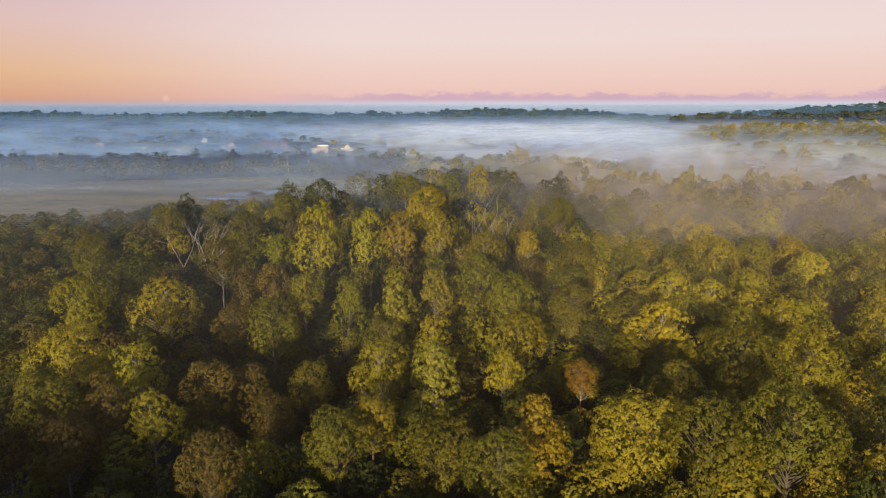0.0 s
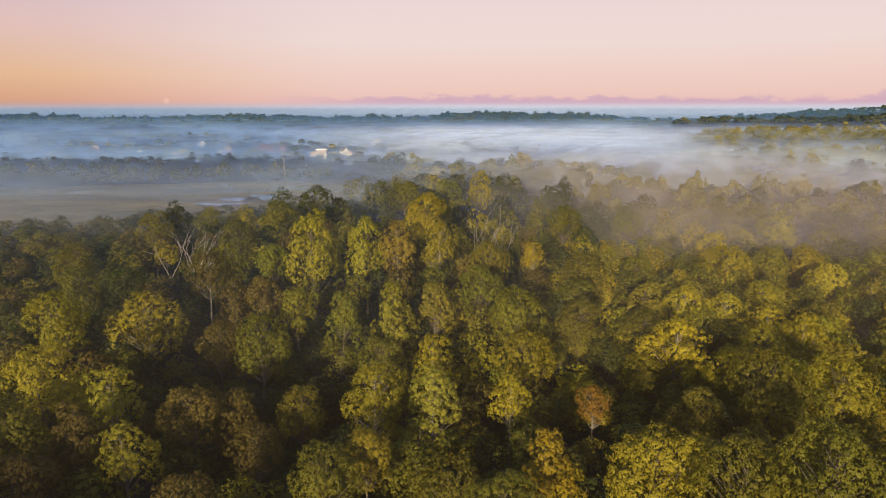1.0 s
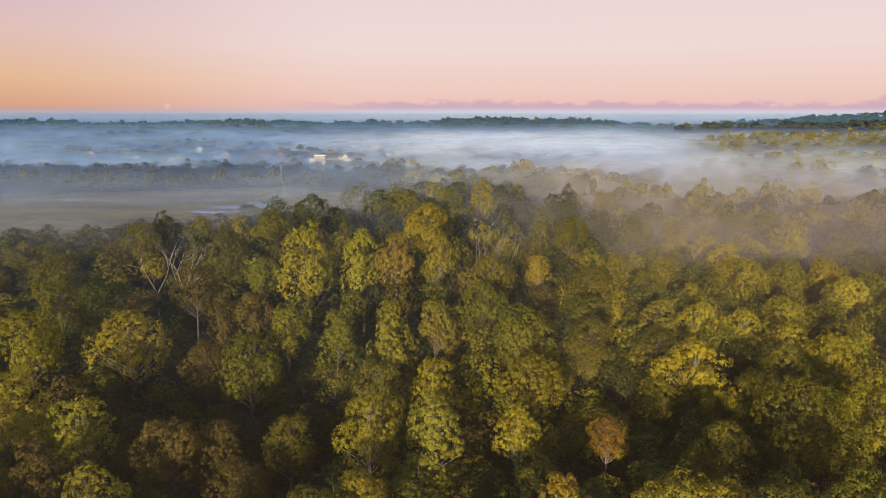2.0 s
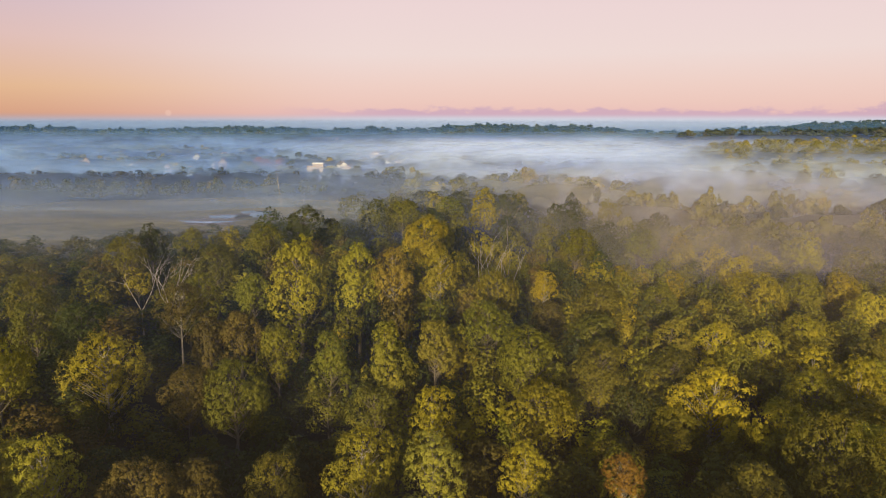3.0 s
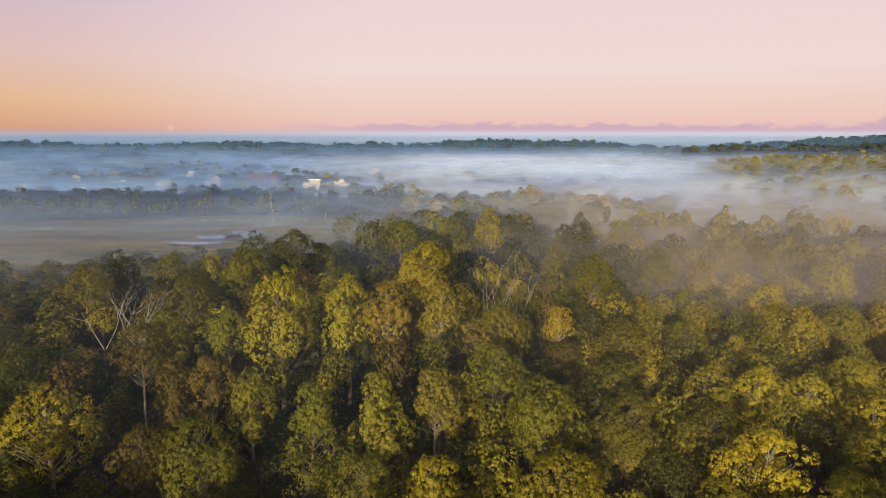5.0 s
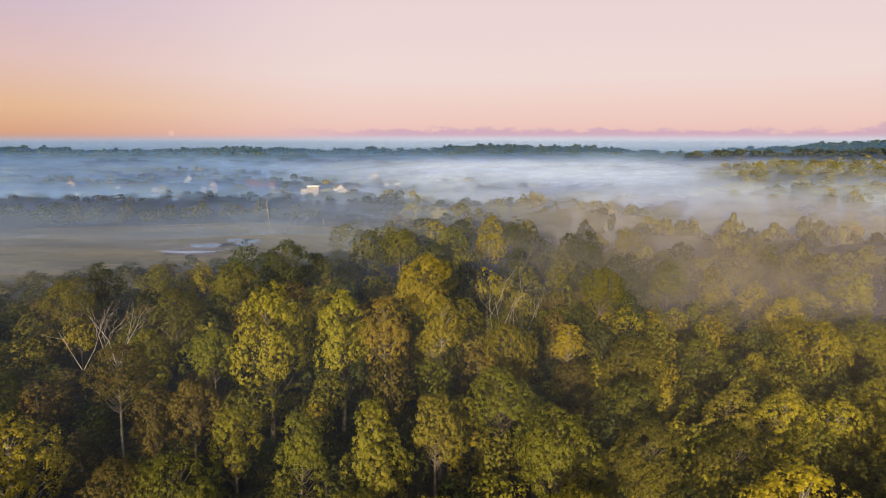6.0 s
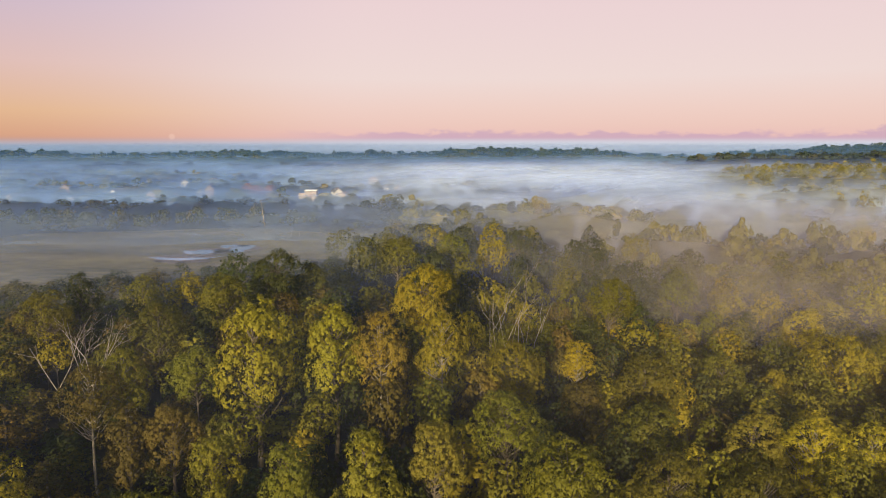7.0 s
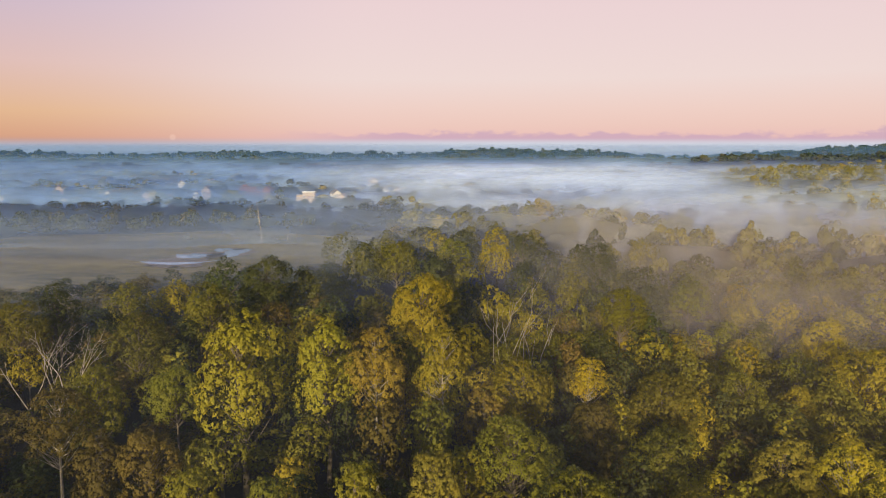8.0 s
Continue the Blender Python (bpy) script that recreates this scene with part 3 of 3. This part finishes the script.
def canopy(x, y):
    """Height of the treetops round a place, from the trees that stand out."""
    w = [((x - p[1]) ** 2 + (y - p[2]) ** 2 + 30) ** -1.5 for p in planted]
    return sum(a * p[3] for a, p in zip(w, planted)) / sum(w)


# the rest of the near woods, lower than the trees that stand out
rng = np.random.default_rng(5)
spots = []
for gy in np.arange(64, 240, 6.9):
    for gx in np.arange(-(gy * 0.67 + 6), gy * 0.67 + 6, 6.9):
        spots.append((gx + rng.uniform(-3.2, 3.2), gy + rng.uniform(-3.2, 3.2)))
for x, y in spots:
    if float(meadow(x, y)) > -4 or any((x - a) ** 2 + (y - b) ** 2 < (0.62 * r + 0.6) ** 2 for a, b, r in taken):
        continue
    kind = ("oak_tree", "maple_tree", "hickory_tree", "tulip_tree")[rng.integers(4)]
    r = rng.uniform(3.4, 5.6)
    top = max(float(land(x, y)) + 8, canopy(x, y) - rng.uniform(5.0, 11.5) + 2.5 * np.clip((x - 15) / 50, -0.3, 1))
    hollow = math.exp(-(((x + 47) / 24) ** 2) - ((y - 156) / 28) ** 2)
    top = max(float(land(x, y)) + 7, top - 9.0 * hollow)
    # the hollow's shade and the dim left are put into darker hues
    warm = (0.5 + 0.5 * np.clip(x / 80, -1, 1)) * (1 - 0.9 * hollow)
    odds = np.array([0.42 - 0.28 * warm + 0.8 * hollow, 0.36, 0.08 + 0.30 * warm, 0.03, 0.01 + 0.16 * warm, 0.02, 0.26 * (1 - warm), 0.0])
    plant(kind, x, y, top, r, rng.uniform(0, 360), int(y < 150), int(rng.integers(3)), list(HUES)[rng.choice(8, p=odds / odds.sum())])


for key in [key for key in models if key not in used]:
    for ob in (*models[key].children, models[key]):
        bpy.data.objects.remove(ob)


def village(x, y):
    return abs(x + 165) < 115 and abs(y - 570) < 50


def hillside(x, y):
    return x > 0.3 * y + 5 and 430 < y < 770


def woods(name, label, places, seed, leaves, size, mat=leaf_far):
    """Far woods as one mesh: many crowns of clumped leaves."""
    rng = np.random.default_rng(seed)
    templates = []
    for k in range(6):
        kind = ("oak_tree", "maple_tree", "hickory_tree")[k % 3]
        if leaves > 800:
            c, r, ways, _ = tufted_crown(kind, rng, 15, 0.85)
            spots, w = leafy(rng, c, r, ways, leaves)
        else:
            c, r = crown_shape(kind, rng)
            c, r = c[: max(6, leaves // 22)], r[: max(6, leaves // 22)] * (1.0 if leaves > 500 else 1.35)
            which = rng.choice(len(c), leaves, p=r**2 / (r**2).sum())
            w = sphere_ways(rng, leaves, -0.4)
            spots = c[which] + w * r[which, None] * rng.uniform(0.75, 1.05, (leaves, 1))
        height, radius, base = KINDS[kind][:3]
        round_way = (spots - (0, 0, height * (1 + base) / 2)) / (radius, radius, height * (1 - base) / 2)
        v, f, soft = sprays(rng, spots, w + 0.6 * round_way + (0, 0, 0.2), size)
        templates.append((v / (radius, radius, height), f, soft))
    verts, faces, tints, soft, n = [], [], [], [], 0
    for x, y, h, r in places:
        v, f, w = templates[rng.integers(6)]
        t = rng.uniform(0, 2 * math.pi)
        cs, sn = math.cos(t), math.sin(t)
        p = np.stack([x + r * (cs * v[:, 0] - sn * v[:, 1]), y + r * (sn * v[:, 0] + cs * v[:, 1]), float(land(x, y)) + h * v[:, 2]], -1)
        verts.append(p)
        faces.append(f + n)
        soft.append(np.stack([cs * w[:, 0] - sn * w[:, 1], sn * w[:, 0] + cs * w[:, 1], w[:, 2]], -1))
        tints.append(np.full(len(p), rng.random()))
        n += len(p)
    mesh = soup(name, np.concatenate(verts), np.concatenate(faces), mat, np.concatenate(tints), np.concatenate(soft))
    return tagged(new(name, mesh), label, "woodland", kind="stuff")


def scatter(y0, y1, step, seed, low, high, wide, rule=None):
    rng = np.random.default_rng(seed)
    found = []
    for y in np.arange(y0, y1, step):
        for x in np.arange(-(y * 0.67 + 12), y * 0.67 + 12, step):
            px, py = x + rng.uniform(-0.4, 0.4) * step, y + rng.uniform(-0.4, 0.4) * step
            h, r = rng.uniform(low, high), wide * rng.uniform(0.75, 1.25)
            if high <= 1:
                h = max(8.0, (canopy(px, py) - float(land(px, py))) * h)
            if float(meadow(px, py)) < -3 and (rule is None or rule(px, py, rng)):
                if not any((px - a) ** 2 + (py - b) ** 2 < (q + 1.5) ** 2 for a, b, q in taken):
                    found.append((px, py, h, r))
    return found


behind = [(gx + rng.uniform(-3, 3), gy + rng.uniform(-3, 3), rng.uniform(15, 21), rng.uniform(4.8, 6.4)) for gy in np.arange(-230, 62, 9.5) for gx in np.arange(-240, 110, 9.5)]
# trees on the unseen mound, added for the shadow they throw
woods("woods_behind", "unseen wooded slope added behind the drone to shade the creek bottom", [p for p in behind if p[1] < -45 or abs(p[0]) > 75], 31, 90, 2.8)
woods("woods_below", "green and yellowing woods under the drone", [p for p in behind if p[1] >= -45 and abs(p[0]) <= 75], 32, 900, 0.95)
woods("middle_woods", "misty woodland of green and yellowing trees", scatter(238, 330, 12.4, 3, 0.45, 1.0, 6.2, lambda x, y, g: x > -42), 21, 2000, 0.58)
woods("farther_woods", "woodland half sunk in morning fog", scatter(330, 480, 12.6, 4, 0.45, 1.0, 6.4, lambda x, y, g: x > -25 and not hillside(x, y)), 22, 560, 1.35)
woods("meadow_edge_woods", "belt of misty trees along the meadow, shade put into their leaf colour", scatter(330, 490, 9.0, 14, 10, 16, 5.0, lambda x, y, g: x < -25 and y > 405), 25, 420, 1.3, leaf_shade)
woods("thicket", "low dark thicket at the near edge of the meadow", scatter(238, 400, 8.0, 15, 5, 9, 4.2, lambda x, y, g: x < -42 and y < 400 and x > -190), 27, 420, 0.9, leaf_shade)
woods("valley_woods", "trees of a wide valley under fog", scatter(480, 900, 15.0, 6, 8, 13, 6.2, lambda x, y, g: g.random() < (0.5 if village(x, y) else 0.72) and not hillside(x, y)), 23, 160, 2.5)
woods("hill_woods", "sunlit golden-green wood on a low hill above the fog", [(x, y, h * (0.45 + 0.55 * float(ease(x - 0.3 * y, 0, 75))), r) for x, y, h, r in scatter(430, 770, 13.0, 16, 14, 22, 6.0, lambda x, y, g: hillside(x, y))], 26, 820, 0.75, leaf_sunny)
woods("ridge_woods", "dark blue-green wooded ridge along the horizon", scatter(900, 1560, 17.0, 8, 4, 16, 8.0, lambda x, y, g: abs(x + 172) > 32 or not 985 < y < 1062), 24, 56, 4.4, leaf_ridge)

# ---- mist ----
fog = fog_material("morning_fog")


def fog_bank(y, k):
    """One upright, gently winding bank of fog across the land."""
    top = float(np.interp(y, (850, 1000), (31.5, 48)))
    wide = 0.78 * y + 90
    gx, gz = np.meshgrid(np.linspace(-wide, wide, 60), np.linspace(-17, top, 7))
    gy = y + y * (0.016 * np.sin(gx / (0.10 * y) + 1.7 * k) + 0.012 * np.sin(gx / (0.043 * y) + k) + 0.0012 * (gz - 10) * math.sin(2.1 * k))
    i = (np.arange(6)[:, None] * 60 + np.arange(59)).ravel()
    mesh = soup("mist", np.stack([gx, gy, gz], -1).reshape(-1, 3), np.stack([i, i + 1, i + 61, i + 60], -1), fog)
    return tagged(new("mist", mesh), "thin bank of pale morning fog over the valley", "mist", kind="stuff")


stand, k = 138.0, 0
while stand < 1330:
    fog_bank(stand, k)
    stand, k = stand * (1 + STEP), k + 1

sheet = grid("haze", np.linspace(-500, 500, 12), np.linspace(12, 110, 12), lambda x, y: np.full(np.shape(x), 32.5), air_material("warm_haze"))
tagged(new("haze", sheet), "thin sunlit haze over the treetops", "mist", kind="stuff")

# ---- pond ----
water, wn, w_out = material("still_water")
shine = wn.add("ShaderNodeBsdfPrincipled")
# pale blue base stands in for part of the sky's reflection
shine.inputs["Base Color"].default_value = (0.42, 0.56, 0.72, 1)
shine.inputs["Roughness"].default_value = 0.06
ripple = wn.add("ShaderNodeBump")
ripple.inputs["Strength"].default_value = 0.02
wn.wire(ripple.inputs["Height"], wn.noise(0.8, 2.0))
wn.wire(shine.inputs["Normal"], ripple.outputs[0])
wn.wire(w_out, shine.outputs[0])
mud = rough_material("wet_mud", (0.12, 0.09, 0.05), (0.25, 0.185, 0.115), 0.3, 0.6)


def pool(name, label, cx, cy, rx, ry, seed, height, mat, bend=0.0, kind="structure"):
    """A flat patch with an uneven shore; bend curls it like a sickle."""
    rng = np.random.default_rng(seed)
    wave = rng.uniform(0, 6.28, 4)
    bm = bmesh.new()
    ring = []
    for k in range(96):
        t = 2 * math.pi * k / 96
        r = 1 + 0.16 * math.sin(3 * t + wave[0]) + 0.12 * math.sin(5 * t + wave[1]) + 0.10 * math.sin(9 * t + wave[2]) + 0.06 * math.sin(17 * t + wave[3])
        x, y = rx * r * math.cos(t), ry * r * math.sin(t)
        y += bend * (x / rx) ** 2 * ry
        ring.append(bm.verts.new((cx + x, cy + y, height)))
    bm.faces.new(ring)
    bmesh.ops.triangulate(bm, faces=bm.faces[:])
    mesh = bpy.data.meshes.new(name)
    bm.to_mesh(mesh)
    bm.free()
    mesh.materials.append(mat)
    return tagged(new(name, mesh), label, "water" if mat is water else "bank", kind=kind)


bank = pool("mud_bank", "reddish mud shore round the pond", -113, 362, 15.5, 19, 5, 0.28, mud)
pool("water", "still pond water that mirrors the pale sky", -113, 351.0, 14.0, 2.9, 6, 0.32, water, 2.0)
pool("water", "still pond water that mirrors the pale sky", -111, 369, 7.0, 6.0, 7, 0.32, water, 0.5)
pool("mud_bank", "reddish mud shore round a small pool", -97, 380, 10.0, 12, 8, 0.28, mud)
pool("water", "small pool in the meadow that mirrors the sky", -95, 378, 5.2, 9.5, 9, 0.32, water, 0.5)
pool("water", "small pool in the meadow that mirrors the sky", -103.5, 386, 3.2, 5.0, 14, 0.32, water, 0.4)
pool("footpath", "pale worn track across the meadow", -160, 357.5, 22, 0.9, 10, 0.24, rough_material("dry_earth", (0.2, 0.16, 0.1), (0.32, 0.26, 0.17), 0.2), 0.0)


# ---- dead trees ----
def dead_tree(x, y, top, label, seed, spread=0.5, levels=3, forks=3, base=0.3, lean=(0, 0)):
    """A leafless tree: a trunk, and each main limb with its own twigs."""
    rng = np.random.default_rng(seed)
    floor = float(land(x, y))
    height = top - floor
    ob = tagged(new("dead_tree"), label, "tree", "dead trees")
    ob.location = (x, y, floor)
    split = np.array((lean[0] * base, lean[1] * base, height * base))
    part("trunk", soup("dead_trunk", *limb([(0, 0, -0.4), split * 0.5 + rng.normal(0, 0.15, 3), split], (base_width, base_width * 0.8, base_width * 0.62), 7), silver_wood), ob)

    def grow(start, way, length, width, level, pieces):
        mid = start + way * length * 0.5 + rng.normal(0, 0.06, 3) * length
        end = start + way * length + np.array((0, 0, 0.06 * length))
        pieces.append(limb([start, mid, end], (width, width * 0.75, width * 0.45), 5 if level > 1 else 4))
        if level:
            for _ in range(forks if level > 1 else forks + 1):
                at = start + (end - start) * rng.uniform(0.45, 1.0)
                turn = way + rng.normal(0, spread, 3)
                turn[2] = abs(turn[2]) * 0.8 + 0.2
                grow(at, turn / np.linalg.norm(turn), length * rng.uniform(0.42, 0.68), width * 0.5, level - 1, pieces)

    for k in range(forks + 1):
        a = 2 * math.pi * (k + rng.uniform(-0.2, 0.2)) / (forks + 1)
        way = np.array((math.cos(a) * spread, math.sin(a) * spread, 1.0))
        pieces = []
        grow(split * rng.uniform(0.85, 1.0), way / np.linalg.norm(way), height * (1 - base) * rng.uniform(0.55, 0.75), base_width * 0.5, levels - 1, pieces)
        part("limb", soup("dead_limb", *merged(pieces), silver_wood), ob)
    return ob


base_width = 0.22
dead_tree(12.5, 211, 24.0, "bare pale dead tree with forked upright limbs", 3, 0.26, 3, 2)
dead_tree(17.5, 209, 20.0, "leaning bare dead tree, silver grey", 8, 0.25, 2, 1, 0.4, (3.5, 0))
dead_tree(-67, 190, 20.5, "bare white dead tree with spreading fine branches", 5, 0.55)
dead_tree(-73.5, 189, 18.0, "bare forked dead tree, silver grey", 9, 0.45, 2, 1)
base_width = 0.26
dead_tree(-90, 407, 21.0, "tall bleached dead snag at the meadow edge", 12, 0.12, 2, 1, 0.72, (-2.2, 0))
base_width = 0.18
for k, (x, y, top) in enumerate(((-80, 416, 5.5), (-76, 419, 7), (-66, 423, 8), (-61, 420, 5))):
    dead_tree(x, y, top, "slim bleached dead trunk at the meadow edge", 30 + k, 0.12, 1, 1, 0.75, (0.8, 0))


# ---- village ----
plaster = rough_material("cream_siding", (0.28, 0.22, 0.18), (0.41, 0.33, 0.27), 0.6, 0.8)
white_wall = rough_material("white_siding", (0.40, 0.39, 0.38), (0.56, 0.55, 0.54), 0.6, 0.8)
brick_wall = rough_material("red_brick", (0.16, 0.085, 0.07), (0.26, 0.14, 0.11), 2.0, 0.9)
shingle = rough_material("grey_shingles", (0.07, 0.065, 0.065), (0.14, 0.12, 0.115), 1.2, 0.9)
red_shingle = rough_material("brown_red_shingles", (0.14, 0.065, 0.05), (0.24, 0.12, 0.09), 1.2, 0.9)
trim = rough_material("white_trim", (0.7, 0.7, 0.68), (0.8, 0.8, 0.78), 2.0, 0.6)
pane_glass, gn, g_out = material("window_glass")
pane = gn.add("ShaderNodeBsdfPrincipled")
pane.inputs["Base Color"].default_value = (0.03, 0.035, 0.045, 1)
pane.inputs["Roughness"].default_value = 0.08
gn.wire(g_out, pane.outputs[0])


def block(name, low, high, mat, parent, label=""):
    bm = bmesh.new()
    bmesh.ops.create_cube(bm, size=1.0)
    for v in bm.verts:
        v.co = [(a + b) / 2 + c * (b - a) for a, b, c in zip(low, high, v.co)]
    mesh = bpy.data.meshes.new(name)
    bm.to_mesh(mesh)
    bm.free()
    mesh.materials.append(mat)
    return part(name, mesh, parent, label)


def prism(name, outline, y0, y1, mat, parent):
    """A solid from an outline in x and z, drawn out along y."""
    bm = bmesh.new()
    a = [bm.verts.new((x, y0, z)) for x, z in outline]
    b = [bm.verts.new((x, y1, z)) for x, z in outline]
    bm.faces.new(a)
    bm.faces.new(b[::-1])
    for k in range(len(a)):
        q = (k + 1) % len(a)
        bm.faces.new((a[k], b[k], b[q], a[q]))
    bmesh.ops.recalc_face_normals(bm, faces=bm.faces[:])
    mesh = bpy.data.meshes.new(name)
    bm.to_mesh(mesh)
    bm.free()
    mesh.materials.append(mat)
    return part(name, mesh, parent)


def house(x, y, turn, wide, deep, eaves, pitch, wall, roof, label, top=None, flat=False):
    """A house: walls with gables, a roof of two slabs, chimney, windows with frames, a door."""
    floor = float(land(x, y)) if top is None else top - eaves - pitch * wide / 2
    ob = tagged(new("house"), label, "house", "village houses")
    ob.matrix_basis = pose(x, y, floor, 0, 0, turn)
    w, d, e = wide / 2, deep / 2, eaves
    r = e + pitch * w
    if flat:
        block("wall", (-w, -d, -6.0), (w, d, e), wall, ob)
        block("roof", (-w - 0.3, -d - 0.3, e), (w + 0.3, d + 0.3, e + 0.5), roof, ob)
        block("annexe", (-w - 4.5, -d + 1, -6.0), (-w - 0.003, d - 1, e * 0.62), wall, ob)
    else:
        prism("wall", [(-w, -6.0), (w, -6.0), (w, e), (0, r), (-w, e)], -d, d, wall, ob)
        for s in (-1, 1):
            o = 0.45
            prism("roof", [(0, r + 0.003), (s * (w + o), e - pitch * o + 0.003), (s * (w + o), e - pitch * o + 0.25), (0, r + 0.28)], -d - 0.4, d + 0.4, roof, ob)
        block("chimney", (w * 0.3, d * 0.2, e), (w * 0.3 + 0.55, d * 0.2 + 0.55, r + 0.6), brick_wall, ob)
    count = max(2, int(wide / 2.6))
    for storey in range(2 if e > 4 else 1):
        for k in range(count):
            cx = -w + wide * (k + 0.5) / count
            z = 0.9 + 2.8 * storey
            if storey == 0 and k == count // 2:
                block("door", (cx - 0.5, -d - 0.06, 0), (cx + 0.5, -d - 0.003, 2.1), red_shingle, ob)
                continue
            frame_ob = block("window", (cx - 0.6, -d - 0.05, z), (cx + 0.6, -d - 0.003, z + 1.4), trim, ob)
            block("pane", (cx - 0.5, -d - 0.07, z + 0.1), (cx + 0.5, -d - 0.053, z + 1.3), pane_glass, frame_ob)
    return ob


house(-175, 576, 8, 6.5, 7.9, 3.6, 0.95, plaster, shingle, "cream gabled house lit by low sun", 17.2)
house(-181.5, 572, 10, 3.6, 4.3, 3.0, 0.9, white_wall, shingle, "small white gabled garage beside the cream house", 13.8)
house(-149, 584, 35, 6.5, 7.2, 3.4, 0.9, brick_wall, red_shingle, "red brick gabled house among trees", 17.2)
house(-141, 578, 28, 7.2, 6.5, 3.3, 0.85, brick_wall, red_shingle, "brick house with a brown-red roof", 16.0)
house(-129.5, 574, -12, 5.8, 6.5, 3.9, 0.8, brick_wall, red_shingle, "tall brick house with a red gable", 16.8)
house(-120, 563, 10, 4.3, 5.8, 3.2, 0.8, plaster, red_shingle, "small peach house beside a round tree", 12.6)
house(-92, 537, 0, 7.9, 5.8, 4.5, 0, plaster, trim, "flat-roofed cream building with rows of windows", 15.6, True)
house(-83, 541, 5, 3.6, 5.0, 3.0, 0.3, white_wall, shingle, "low white annexe building", 12.4)
house(-71, 547, -10, 4.3, 5.8, 3.2, 0.75, plaster, red_shingle, "peach-walled house with a red roof", 13.6)
house(-78, 560, 30, 5.8, 6.5, 3.3, 0.8, white_wall, shingle, "white gabled house half lost in fog", 15.5)
house(-47, 600, 15, 5.8, 6.5, 3.4, 0.8, white_wall, shingle, "pale house veiled by fog", 14.6)
house(-37, 604, 0, 5.0, 6.5, 3.4, 0.8, plaster, shingle, "pale house veiled by fog", 14.8)
house(-64, 680, 20, 7.9, 6.5, 3.6, 0.8, plaster, red_shingle, "faint pink house deep in the fog", 17.5)
house(-296, 597, 30, 6.5, 7.2, 3.4, 0.95, plaster, shingle, "sunlit gabled house in the misty village", 16.2)
house(-246, 577, -15, 6.5, 7.2, 3.4, 0.9, white_wall, shingle, "white gabled house in the misty village", 13.8)
house(-221, 578, 20, 6.5, 6.5, 3.3, 0.85, plaster, shingle, "low cream house in the misty village", 12.6)
house(-194, 557, 10, 7.9, 6.5, 3.3, 0.7, brick_wall, red_shingle, "pinkish brick house in thin fog", 12.6)
house(-292, 527, -20, 6.5, 6.5, 3.3, 0.8, plaster, shingle, "peach gabled house at the misty edge of the village", 14.6)
house(-262, 545, 0, 7.2, 5.8, 3.0, 0.5, white_wall, shingle, "long low pale house in the mist", 11.0)
house(-232, 676, 25, 6.5, 6.5, 3.4, 0.85, white_wall, shingle, "white house on the slope behind the village", 15.0)
house(-210, 690, -15, 5.8, 6.5, 3.4, 0.85, white_wall, shingle, "white house on the slope behind the village", 15.5)
house(-178, 1045, 10, 5.4, 5.6, 4.1, 0.8, white_wall, white_wall, "bright white house on the wooded ridge", 18.9)
house(-165, 1041, -5, 4.3, 5.0, 4.5, 0.8, white_wall, white_wall, "bright white house on the wooded ridge", 19.0)
house(-156, 1049, 15, 3.7, 5.0, 3.4, 0.8, white_wall, white_wall, "small bright white house on the wooded ridge", 18.6)
